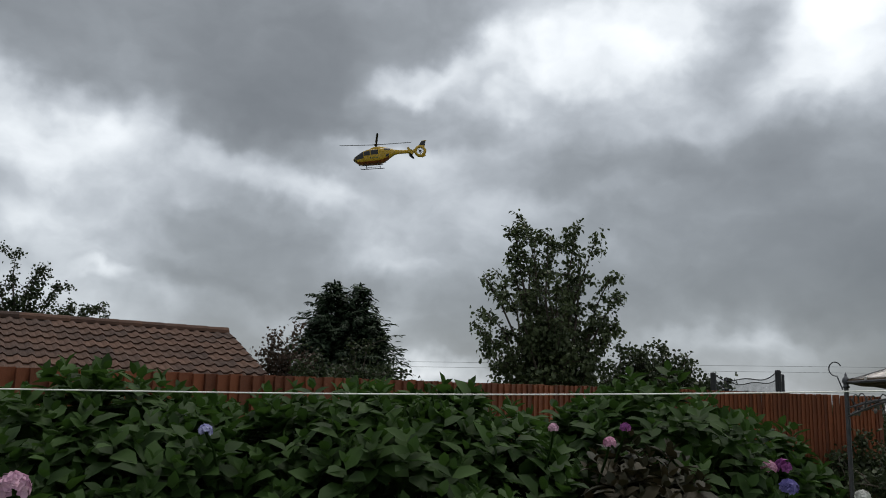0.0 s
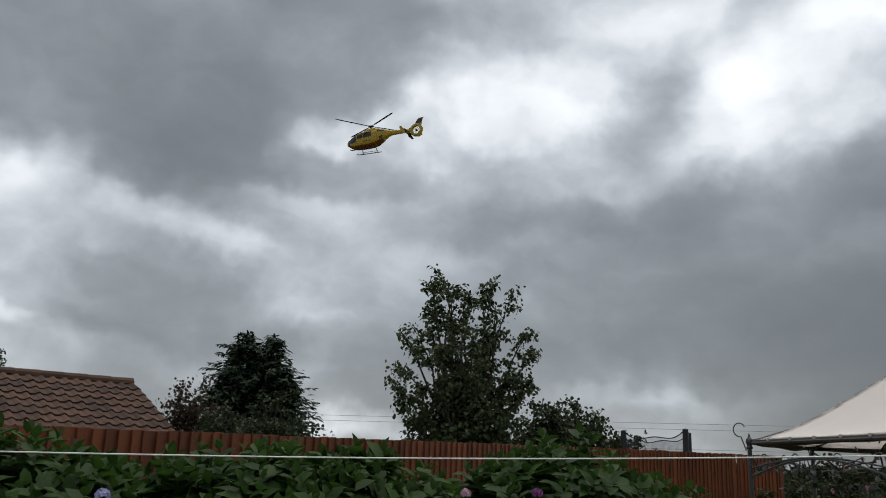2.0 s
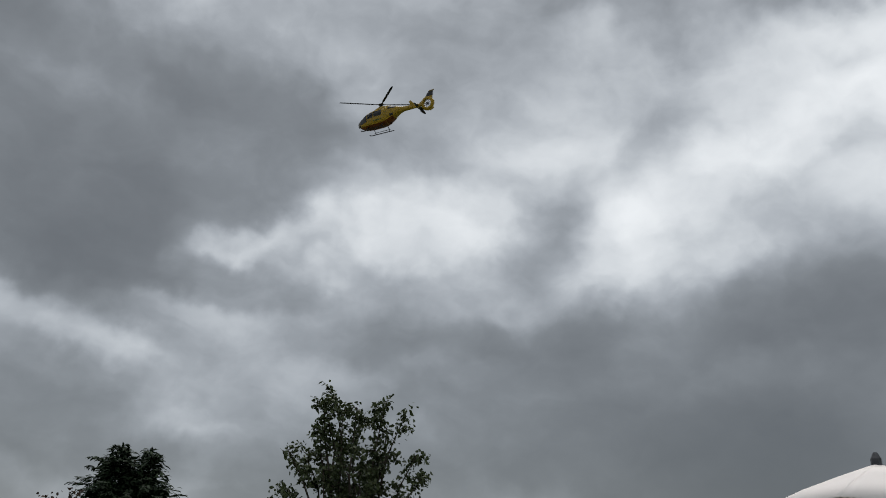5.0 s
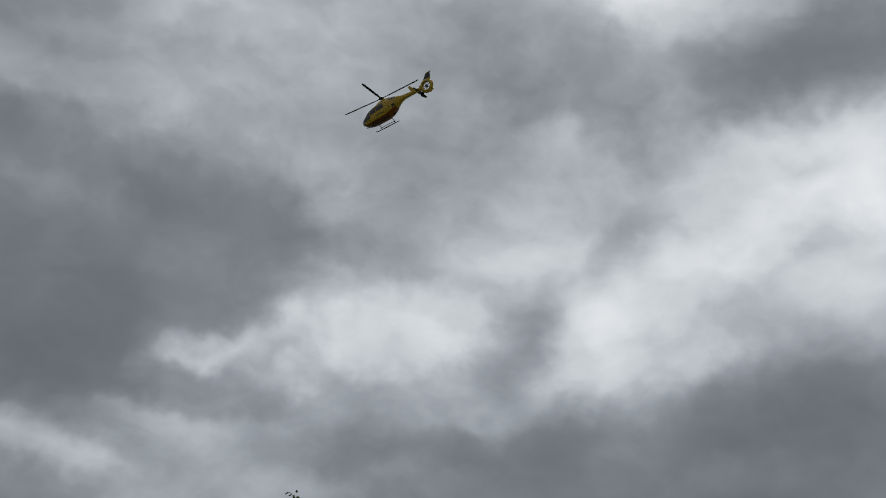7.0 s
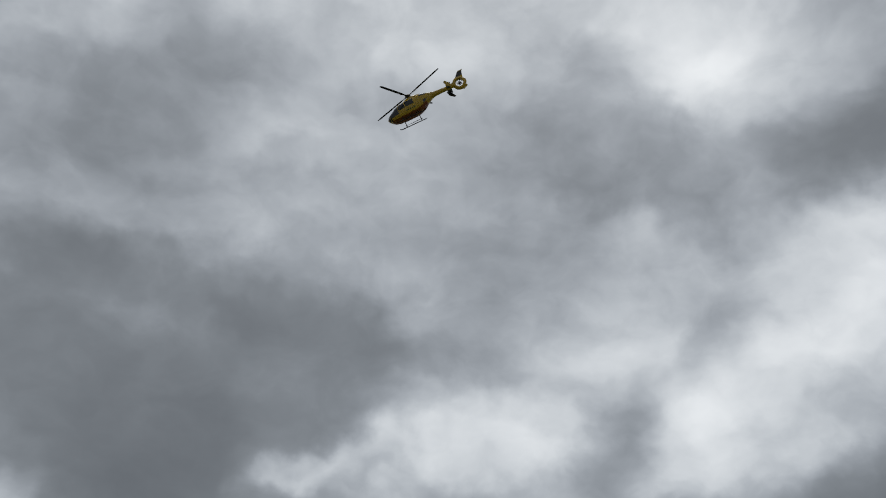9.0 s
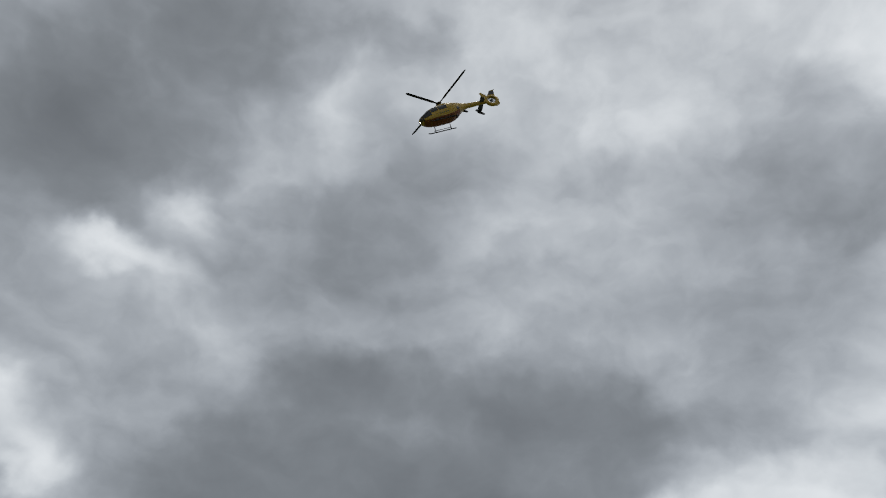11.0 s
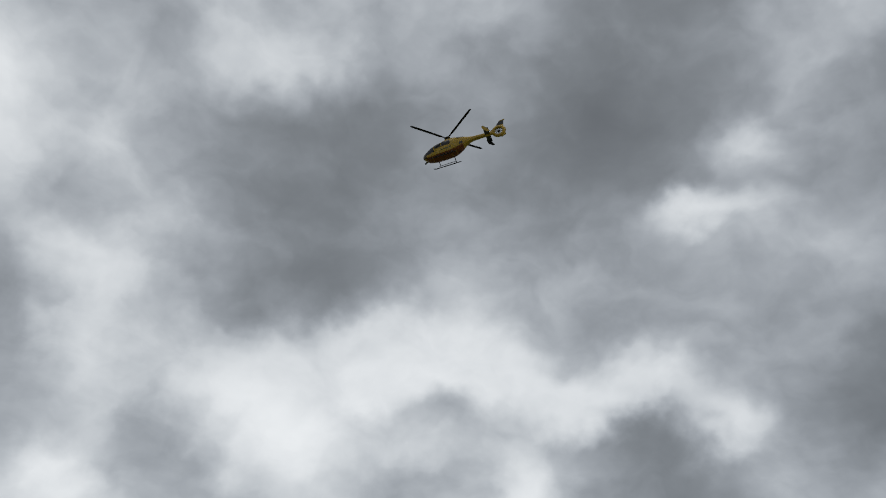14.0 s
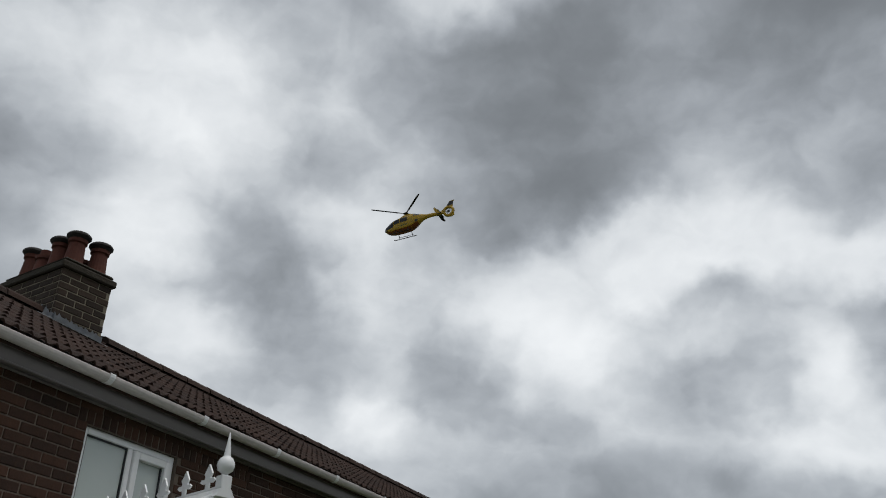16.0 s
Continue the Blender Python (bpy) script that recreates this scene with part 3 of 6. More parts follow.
FUSELAGE = ((3.14, 1.50, 0.04, 0.04), (3.05, 1.50, 0.24, 0.2), (2.8, 1.47, 0.46, 0.43), (2.4, 1.45, 0.62, 0.67), (1.9, 1.54, 0.73, 0.89), (1.3, 1.63, 0.78, 1.04),
            (0.6, 1.67, 0.8, 1.11), (-0.4, 1.69, 0.8, 1.11), (-1.0, 1.76, 0.78, 1.04), (-1.6, 1.90, 0.68, 0.86), (-2.15, 2.03, 0.48, 0.62), (-2.6, 2.07, 0.33, 0.42),
            (-3.1, 2.07, 0.25, 0.29), (-4.2, 2.02, 0.21, 0.24), (-5.5, 1.96, 0.17, 0.21))


def section(x):
    for a, b in zip(FUSELAGE, FUSELAGE[1:]):
        if b[0] <= x <= a[0]:
            k = (x - a[0]) / (b[0] - a[0])
            return tuple(p + (q - p) * k for p, q in zip(a, b))
    return FUSELAGE[-1]


def skin(bm, xs, a0, a1, n, grow=1.0, closed=False):
    rows = [[bm.verts.new(p) for p in ring_at(*section(x), a0, a1, n, grow)] for x in xs]
    for r1, r2 in zip(rows, rows[1:]):
        for k in range(n):
            bm.faces.new((r1[k], r2[k], r2[k + 1], r1[k + 1]))
    if closed:
        bmesh.ops.remove_doubles(bm, verts=bm.verts, dist=1e-4)
        bmesh.ops.recalc_face_normals(bm, faces=bm.faces)
    return bm


def steps(a, b, n):
    return [a + (b - a) * k / n for k in range(n + 1)]


def helicopter():
    heli = thing("helicopter", "yellow air ambulance helicopter with black tail panel flying", "helicopter")
    bm = skin(bmesh.new(), [s[0] for s in FUSELAGE], 0, 360, 28, closed=True)
    body = part("fuselage", bm, M_YELLOW, heli, "yellow glossy fuselage and tail boom", True)
    # added skin over the belly, coloured as the hull's shaded underside
    part("belly_shade", skin(bmesh.new(), steps(2.7, -1.9, 16), 212, 328, 14, 1.006), M_BELLY_SHADE, heli, "reddish-brown skin that puts shade on the yellow belly", True)
    # glazing, slightly proud of the skin
    part("nose_glazing", skin(bmesh.new(), steps(3.13, 2.62, 5), -48, 228, 26, 1.012), M_DARKGLASS, heli, "dark nose of the cockpit", True)
    part("windscreen", skin(bmesh.new(), steps(2.61, 1.6, 9), -4, 184, 22, 1.012), M_DARKGLASS, heli, "dark curved cockpit windscreen", True)
    for side in (0, 1):
        lo, hi = (3, 42) if side == 0 else (177, 138)
        part("door_window", skin(bmesh.new(), steps(1.52, 0.7, 5), lo, hi, 8, 1.014), M_DARKGLASS, heli, "dark front door window", True)
        part("cabin_window", skin(bmesh.new(), steps(0.6, -0.45, 6), lo, hi, 8, 1.014), M_DARKGLASS, heli, "dark cabin window", True)
        part("exhaust_panel", skin(bmesh.new(), steps(-1.3, -2.15, 5), *((24, 86) if side == 0 else (156, 94)), 6, 1.016), M_BLACKPAINT, heli, "black sooty panel behind the engine", True)
        part("air_intake", skin(bmesh.new(), steps(-1.5, -1.9, 3), *((-26, -4) if side == 0 else (206, 184)), 4, 1.016), M_BLACKPAINT, heli, "dark rear door vent", True)
        for k in range(5):
            x = 0.7 - 0.24 * k
            part("letter_bar", skin(bmesh.new(), steps(x, x - 0.14, 1), *((-12, -6) if side == 0 else (192, 186)), 2, 1.016), M_GREEN, heli, "dark green bar of lettering", True)
    # engine cowling and mast
    bm = bmesh.new()
    rows = []
    for x, w, z0, z1 in ((0.95, 0.22, 2.6, 2.72), (0.6, 0.4, 2.6, 2.92), (0.1, 0.5, 2.6, 3.1), (-0.6, 0.52, 2.6, 3.1), (-1.3, 0.46, 2.55, 2.96), (-1.9, 0.36, 2.4, 2.74), (-2.4, 0.2, 2.3, 2.5)):
        rows.append([bm.verts.new((x, w * math.cos(radians(a)), z0 + (z1 - z0) * math.sin(radians(a)) ** 0.7)) for a in range(0, 181, 18)])
    for r1, r2 in zip(rows, rows[1:]):
        for k in range(10):
            bm.faces.new((r1[k], r2[k], r2[k + 1], r1[k + 1]))
    bm.faces.new(rows[0])
    bm.faces.new(rows[-1][::-1])
    part("engine_cowling", bm, M_YELLOW, heli, smooth=True)
    bm = tube(bmesh.new(), [(-0.18, 0, 2.95), (-0.18, 0, 3.38)], [0.15, 0.09], 12)
    part("mast", bm, M_BLACKPAINT, heli)
    # skids
    for side in (1, -1):
        y = 1.02 * side
        part("skid", tube(bmesh.new(), [(2.32, y, 0.42), (2.2, y, 0.34), (2.0, y, 0.29), (0.5, y, 0.25), (-1.05, y, 0.21)], 0.055, 8), M_SKID, heli)
        for x in (1.45, -0.45):
            part("skid_strut", tube(bmesh.new(), [(x, 0.3 * side, 0.86), (x, 0.65 * side, 0.78), (x, 0.92 * side, 0.52), (x, 1.0 * side, 0.27)], 0.045, 8), M_SKID, heli)
        part("boarding_step", tube(bmesh.new(), [(1.6, 0.97 * side, 0.49), (-0.6, 0.97 * side, 0.45)], 0.032, 6), M_SKID, heli)
    # tail: shrouded fan, fin, stabiliser with end plates
    cx, cz, ri, ro = -6.25, 1.92, 0.48, 0.82
    bm = bmesh.new()
    sides = 28
    prof = ((ri, -0.16), (ri + 0.05, -0.2), (ro - 0.06, -0.14), (ro, -0.07), (ro, 0.07), (ro - 0.06, 0.14), (ri + 0.05, 0.2), (ri, 0.16))
    rings = []
    for k in range(sides):
        a = 2 * math.pi * k / sides
        rings.append([bm.verts.new((cx + r * math.cos(a), w, cz + r * math.sin(a) * 1.03)) for r, w in prof])
    for k in range(sides):
        r1, r2 = rings[k], rings[(k + 1) % sides]
        for i in range(len(prof)):
            j = (i + 1) % len(prof)
            bm.faces.new((r1[i], r1[j], r2[j], r2[i]))
    bmesh.ops.recalc_face_normals(bm, faces=bm.faces)
    fan = part("tail_fan_shroud", bm, M_YELLOW, heli, "yellow ring round the tail fan", True)
    bm = tube(bmesh.new(), [(cx, -0.15, cz), (cx, 0.15, cz)], [0.13, 0.13], 14)
    part("fan_hub", bm, M_BLACKPAINT, fan)
    for k in range(10):
        a = 2 * math.pi * (k + 0.3) / 10
        bm = tube(bmesh.new(), [(cx + 0.1 * math.cos(a), 0, cz + 0.1 * math.sin(a)), (cx + 0.5 * math.cos(a), 0, cz + 0.5 * math.sin(a))], [0.035, 0.03], 5)
        part("fan_blade", bm, M_BLACKPAINT, fan)

    def plate(name, outline, y0, y1, mat, label=""):
        part(name, prism(bmesh.new(), outline, y0, y1, lambda u, v, w: (u, w, v)), mat, heli, label)

    plate("tail_root", [(-5.3, 2.24), (-5.75, 2.4), (-5.75, 1.5), (-5.3, 1.9)], -0.12, 0.12, M_YELLOW)
    plate("fin_base", [(-5.6, 2.38), (-6.05, 2.72), (-6.96, 2.72), (-6.86, 2.3), (-6.2, 2.55)], -0.09, 0.09, M_YELLOW)
    plate("fin", [(-6.05, 2.72), (-6.55, 3.31), (-7.12, 3.31), (-6.96, 2.72)], -0.075, 0.075, M_BLACKPAINT, "black panel on the tail fin")
    plate("fin_tip", [(-6.55, 3.31), (-6.63, 3.4), (-7.28, 3.43), (-7.12, 3.31)], -0.06, 0.06, M_YELLOW)
    plate("tail_bumper", [(-5.9, 1.32), (-6.5, 1.0), (-7.0, 1.22), (-6.9, 1.55), (-6.3, 1.3)], -0.08, 0.08, M_YELLOW)
    plate("trailing_edge", [(-6.9, 2.4), (-7.12, 2.1), (-7.1, 1.75), (-6.9, 1.5), (-6.98, 1.95)], -0.08, 0.08, M_YELLOW)
    bm = prism(bmesh.new(), [(-4.62, 1.93), (-4.7, 1.96), (-5.2, 1.9), (-5.2, 1.88), (-4.7, 1.88)], -1.3, 1.3, lambda u, v, w: (u, w, v))
    part("stabiliser", bm, M_BLACKPAINT, heli, "dark tailplane with end plates")
    for side in (1, -1):
        plate("end_plate", [(-4.5, 2.23), (-4.75, 2.31), (-5.05, 1.88), (-5.35, 1.29), (-5.12, 1.27), (-4.66, 1.68)], 1.28 * side, 1.33 * side, M_YELLOW if side > 0 else M_BLACKPAINT)
    # aerials and lamp
    part("belly_aerial", box(bmesh.new(), (-1.4, -0.02, 0.72), (-1.1, 0.02, 1.0), 0.005), M_BLACKPAINT, heli)
    aim = Matrix.Translation((3.02, 0.1, 1.3)) @ Matrix.Rotation(radians(103), 4, "Y")
    lamp = part("lamp_housing", lathe(bmesh.new(), [(0.13, -0.1), (0.13, 0.03), (0.115, 0.03), (0.11, 0.0)], 14, aim), M_BLACKPAINT, heli)
    part("landing_light", lathe(bmesh.new(), [(0.108, 0.003), (0.106, 0.012), (0.06, 0.02)], 14, aim), M_LAMP, lamp, "bright white landing light in the nose")
    # main rotor
    hub = lathe(bmesh.new(), [(0.10, -0.1), (0.3, -0.07), (0.36, 0.0), (0.3, 0.06), (0.12, 0.11)], 16)
    rotor = part("rotor", hub, M_BLACKPAINT, heli, "four-bladed main rotor turning")
    for k in range(4):
        bm = bmesh.new()
        rows = []
        for r, w, th, droop in ((0.25, 0.09, 0.06, 0), (0.75, 0.09, 0.05, 0.0), (1.15, 0.15, 0.035, 0.01), (4.55, 0.15, 0.02, 0.10), (4.95, 0.12, 0.015, 0.12), (5.1, 0.06, 0.01, 0.125)):
            rows.append([bm.verts.new(p) for p in ((r, -w, droop), (r, 0, droop + th), (r, w, droop), (r, 0, droop - th))])
        for r1, r2 in zip(rows, rows[1:]):
            for i in range(4):
                bm.faces.new((r1[i], r2[i], r2[(i + 1) % 4], r1[(i + 1) % 4]))
        bm.faces.new(rows[0])
        bm.faces.new(rows[-1][::-1])
        part("rotor_blade", bm, M_BLADE, rotor, m=Matrix.Rotation(radians(90 * k), 4, "Z"))
    return heli, rotor


HELI, ROTOR = helicopter()


# ---- a fly that crosses close to the eye ----
def fly():
    f = thing("fly", "small dark fly with clear wings in flight", "insect")
    bm = lathe(bmesh.new(), [(0.0003, -0.0032), (0.0011, -0.0024), (0.0014, -0.001), (0.0011, 0.0002), (0.0013, 0.001), (0.0011, 0.0018), (0.0009, 0.0022), (0.001, 0.0027), (0.0004, 0.0033)], 10, Matrix.Rotation(radians(90), 4, "Y"))
    part("body", bm, M_FOAM, f, "dark bristly body", True)
    for side in (1, -1):
        bm = prism(bmesh.new(), [(0.001, 0.0008), (0.0003, 0.003), (-0.0018, 0.0042), (-0.0032, 0.0036), (-0.0026, 0.0018), (-0.0004, 0.0006)], 0.001, 0.00106, lambda u, v, w: (u, side * v, w + 0.25 * v))
        part("wing", bm, M_WINGS, f, "clear greyish wing")
        for x in (0.0014, 0.0004, -0.0006):
            part("leg", tube(bmesh.new(), [(x, 0.0006 * side, -0.0008), (x + 0.0003, 0.0018 * side, -0.001), (x, 0.0022 * side, -0.0026)], 0.00012, 4), M_FOAM, f)
    return f


M_WINGS = glass_like("clear wings", (0.35, 0.35, 0.34), 0.2, 0.45)
FLY = fly()


# ---- fence ----
FENCE_A, FENCE_B, FENCE_C = Vector((-3.9, 4.42, 0)), Vector((3.6, 13.04, 0)), Vector((7.0, 13.59, 0))


def board_mesh(width):
    bm = bmesh.new()
    prism(bm, [(-0.022, 0.014), (width, 0.002), (width, 0.010), (-0.022, 0.042)], 0, 1, lambda u, v, w: (u, -v, w))
    top = [v for v in bm.verts if v.co.z > 0.5]
    for v in top:
        v.co.z += 0.002 * (1 if v.co.x > 0 else -1)
    return mesh_of("board", bm, M_FENCE)


def fence(a, b, pitch, height_a, height_b, label):
    d = (b - a).normalized()
    ang = math.atan2(d.y, d.x)
    f = thing("fence", label, "fence", group="garden fence", m=pose(a.x, a.y, 0, 0, 0, math.degrees(ang)))
    me = board_mesh(pitch)
    n = int((b - a).length / pitch)
    rnd = random.Random(len(label))
    for k in range(n):
        h = height_a + (height_b - height_a) * k / n + rnd.uniform(-0.005, 0.005)
        ob = new("board", me)
        ob.parent = f
        ob.matrix_basis = Matrix.Translation((k * pitch, rnd.uniform(-0.002, 0.002), -0.03)) @ Matrix.Rotation(radians(rnd.uniform(-0.5, 0.5)), 4, "Y") @ Matrix.Diagonal((1, 1, h + 0.03, 1))
    length = (b - a).length
    for z in (0.35, 0.95, 1.5):
        part("rail", box(bmesh.new(), (0, 0.003, z - 0.04), (length, 0.045, z + 0.04)), M_FENCE, f)
    k = 0
    while k * 2.4 < length:
        part("post", box(bmesh.new(), (k * 2.4 - 0.045, 0.047, -0.04), (k * 2.4 + 0.045, 0.14, height_a - 0.1), 0.005), M_FENCE, f)
        k += 1
    return f


fence(FENCE_A, FENCE_B, 0.112, 1.64, 1.865, "orange-brown stained feather-edge board fence behind the hydrangeas")
fence(FENCE_B, FENCE_C, 0.066, 1.87, 1.86, "orange-brown stained close-slatted fence panel beyond the gazebo")


# ---- roof tiles, shared by the garage and the house ----
def tile_points(w, l, deep=1.0):
    """One roof tile with two rolls between flat pans, and a thick lower edge."""
    prof = [(0.0, 0.0), (0.2, 0.003), (0.28, 0.018), (0.36, 0.028), (0.44, 0.018), (0.5, 0.003), (0.7, 0.003), (0.78, 0.018), (0.86, 0.028), (0.94, 0.018), (1.01, 0.003)]
    return [(u * w, h * deep) for u, h in prof], l


def tile_mesh(w, l, mat, thick=0.022, deep=1.0):
    prof, l = tile_points(w, l, deep)
    bm = bmesh.new()
    low = [bm.verts.new((u, 0, h + thick)) for u, h in prof]
    high = [bm.verts.new((u, l * 1.12, h + 0.002)) for u, h in prof]
    under = [bm.verts.new((u, 0.004, h + 0.006)) for u, h in prof]
    for i in range(len(prof) - 1):
        bm.faces.new((low[i], low[i + 1], high[i + 1], high[i]))
        bm.faces.new((under[i + 1], under[i], low[i], low[i + 1])[::-1])
    return mesh_of("tile", bm, mat, False)


def joined_tiles(name, places, w, l, mat, parent):
    prof, l = tile_points(w, l)
    verts, faces = [], []
    for u0, v0, jit in places:
        b = len(verts)
        for u, h in prof:
            verts += [(u0 + u, v0, h + 0.017 + jit), (u0 + u, v0 + l * 1.12, h + 0.002 + jit), (u0 + u, v0 + 0.004, h + 0.006 + jit)]
        for i in range(len(prof) - 1):
            p, q = b + 3 * i, b + 3 * i + 3
            faces += [(p, q, q + 1, p + 1), (p + 2, q + 2, q, p)]
    me = bpy.data.meshes.new(name)
    me.from_pydata(verts, [], faces)
    me.materials.append(mat)
    ob = new(name, me)
    ob.parent = parent
    return tagged(ob, kind="stuff")


# ---- garage behind the fence ----
def garage():
    along = Vector((0.85, 0.527, 0)).normalized()
    down = Vector((0.527, -0.85, 0)).normalized()
    ridge_end = Vector((-4.36, 17.46, 2.87))
    pitch = radians(20.8)
    g = thing("garage", "low brick garage with weathered red-brown pantile roof", "garage", m=Matrix.Translation(ridge_end) @ Matrix.Rotation(math.atan2(along.y, along.x), 4, "Z"))
    # local: x along the ridge (the end is 0, the roof runs to -x), y away from the garden
    length, run = 9.2, 3.1
    drop = run * math.tan(pitch)
    bm = bmesh.new()
    box(bm, (-length + 0.15, -run + 0.25, -2.92), (-0.15, run - 0.25, -drop - 0.06))
    part("wall", bm, M_BRICKS, g)
    bm = bmesh.new()
    prism(bm, [(-run, -drop), (0, 0), (run, -drop), (run, -drop - 0.05), (0, -0.06), (-run, -drop - 0.05)], -length, 0, lambda u, v, w: (w, u, v - 0.02))
    roof = part("roof", bm, M_TILES, g)
    w, l = 0.42, 0.345
    me = tile_mesh(w, l, M_TILE_OLD, 0.032, 1.5)
    slope_len = run / math.cos(pitch)
    rnd = random.Random(4)
    base = Matrix.Translation((0, -run, -drop)) @ Matrix.Rotation(pitch, 4, "X")
    for r in range(int(slope_len / l)):
        for c in range(22):
            ob = new("tile", me)
            ob.parent = roof
            ob.matrix_basis = base @ Matrix.Translation((-(c + 1) * w + 0.02, r * l + rnd.uniform(-0.006, 0.006), 0.0 + rnd.uniform(0, 0.006))) @ Matrix.Rotation(radians(rnd.uniform(-0.7, 0.7)), 4, "Z")
    n = 20
    for k in range(n):
        bm = bmesh.new()
        rows = []
        for x, q in ((0, 1.0), (0.43, 0.93)):
            rows.append([bm.verts.new((-k * 0.43 - x, 0.15 * q * math.cos(radians(a)), -0.03 + 0.125 * q * math.sin(radians(a)) + rnd.uniform(-0.002, 0.002))) for a in range(0, 181, 30)])
        for i in range(6):
            bm.faces.new((rows[0][i], rows[0][i + 1], rows[1][i + 1], rows[1][i]))
        bm.faces.new(rows[0])
        bm.faces.new(rows[1][::-1])
        part("ridge_tile", bm, M_TILE_OLD, roof)
    bm = prism(bmesh.new(), [(-run, -drop - 0.005), (0, -0.005), (0, -0.12), (-run, -drop - 0.12)], 0.0, 0.03, lambda u, v, w: (w, u, v))
    part("verge", bm, M_CEMENT, roof)
    return g


garage()


# ---- the brick house ----
EAVES, RIDGE_Z, GUT_D, WALL_D, RIDGE_D = 3.58, 4.94, 4.60, 4.72, 7.0
PITCH = math.atan2(RIDGE_Z - EAVES, RIDGE_D - GUT_D)
WIN = (4.40, 5.386, 2.15, 3.245)


def house():
    h = thing("house", "red-brown brick house with brown tiled roof and white gutter", "house", m=Matrix((( -0.83, -0.5578, 0, 0), (0.5578, -0.83, 0, 0), (0, 0, 1, 0), (0, 0, 0, 1))))
    # local: x = s, y = d (away from the eye), z up
    s0, s1 = 1.5, 17.0
    x0, x1, z0, z1 = WIN
    bm = bmesh.new()
    for lo, hi in (((s0, WALL_D, -0.05), (x0, WALL_D + 0.25, 3.42)), ((x1, WALL_D, -0.05), (s1, WALL_D + 0.25, 3.42)), ((x0, WALL_D, -0.05), (x1, WALL_D + 0.25, z0)), ((x0, WALL_D, z1), (x1, WALL_D + 0.25, 3.42))):
        box(bm, lo, hi)
    wall = part("wall", bm, M_MORTAR, h, "brick front wall with pale mortar joints")
    bm = bmesh.new()
    back = 2 * RIDGE_D - WALL_D
    box(bm, (s0, WALL_D + 0.26, -0.05), (s0 + 0.25, back, 3.42))
    box(bm, (s1 - 0.25, WALL_D + 0.26, -0.05), (s1, back, 3.42))
    box(bm, (s0, back - 0.25, -0.05), (s1, back, 3.42))
    part("side_wall", bm, M_BRICKS, h)
    bm = box(bmesh.new(), (x0 - 0.6, WALL_D + 1.6, 1.4), (x1 + 0.8, WALL_D + 1.65, 3.4))
    part("room_wall", bm, M_ROOM, h, "dim bedroom wall seen through the window")
    # roof slab
    rise = math.tan(PITCH)
    bm = prism(bmesh.new(), [(GUT_D - 0.02, EAVES - 0.02), (RIDGE_D, RIDGE_Z - 0.0), (2 * RIDGE_D - GUT_D, EAVES - 0.02), (2 * RIDGE_D - GUT_D, EAVES - 0.09), (RIDGE_D, RIDGE_Z - 0.08), (GUT_D - 0.02, EAVES - 0.09)], s0 - 0.2, s1 + 0.2, lambda u, v, w: (w, u, v))
    roof = part("roof", bm, M_TILES, h, "brown concrete tiles in straight courses")
    slope_len = (RIDGE_D - GUT_D) / math.cos(PITCH)
    w, l = 0.225, 0.335
    me = tile_mesh(w, l, M_TILE)
    base = Matrix.Translation((0, GUT_D - 0.04, EAVES - 0.005)) @ Matrix.Rotation(PITCH, 4, "X")
    rnd = random.Random(7)
    rest, count = [], 0
    for r in range(int(slope_len / l) + 1):
        for c in range(int((s1 - s0) / w)):
            u = s0 + c * w
            if 5.5 < u + 0.15 < 6.3 and r * l * math.cos(PITCH) + GUT_D > 6.62:
                continue
            if 3.2 < u < 14.0 and count < 300:
                ob = new("tile", me)
                ob.parent = roof
                ob.matrix_basis = base @ Matrix.Translation((u, r * l + rnd.uniform(-0.005, 0.005), rnd.uniform(0, 0.007))) @ Matrix.Rotation(radians(rnd.uniform(-0.6, 0.6)), 4, "Z")
                count += 1
            else:
                rest.append((u, r * l + rnd.uniform(-0.005, 0.005), rnd.uniform(0, 0.007)))
    ob = joined_tiles("tiles", rest, w, l, M_TILES, roof)
    ob.matrix_basis = base
    k = s0
    while k < s1:
        if not 5.4 < k + 0.22 < 6.4:
            bm = bmesh.new()
            rows = [[bm.verts.new((k + x, RIDGE_D + 0.14 * q * math.cos(radians(a)), RIDGE_Z + 0.01 + 0.11 * q * math.sin(radians(a)))) for a in range(0, 181, 30)] for x, q in ((0, 1.0), (0.44, 0.95))]
            for i in range(6):
                bm.faces.new((rows[0][i], rows[1][i], rows[1][i + 1], rows[0][i + 1]))
            bm.faces.new(rows[0])
            bm.faces.new(rows[1][::-1])
            part("ridge_tile", bm, M_TILE, roof)
        k += 0.45
    # eaves: gutter, fascia, soffit
    bm = bmesh.new()
    prof = [(GUT_D - 0.045 + 0.048 * math.cos(radians(a)), EAVES - 0.02 + 0.055 * math.sin(radians(a))) for a in range(180, 361, 20)]
    prof += [(p[0] * 1.0 + (0.006 if p[0] < GUT_D - 0.045 else -0.006), p[1] + 0.006) for p in prof[::-1]]
    prism(bm, prof, s0 - 0.2, s1 + 0.2, lambda u, v, w: (w, u, v))
    gutter = part("gutter", bm, M_WHITE_OLD, h, "weathered white plastic gutter")
    k = 2.2
    while k < s1:
        bm = bmesh.new()
        prof = [(GUT_D - 0.045 + 0.052 * math.cos(radians(a)), EAVES - 0.018 + 0.06 * math.sin(radians(a))) for a in range(176, 365, 20)]
        prof += [(p[0] + (0.006 if p[0] < GUT_D - 0.045 else -0.006), p[1] + 0.007) for p in prof[::-1]]
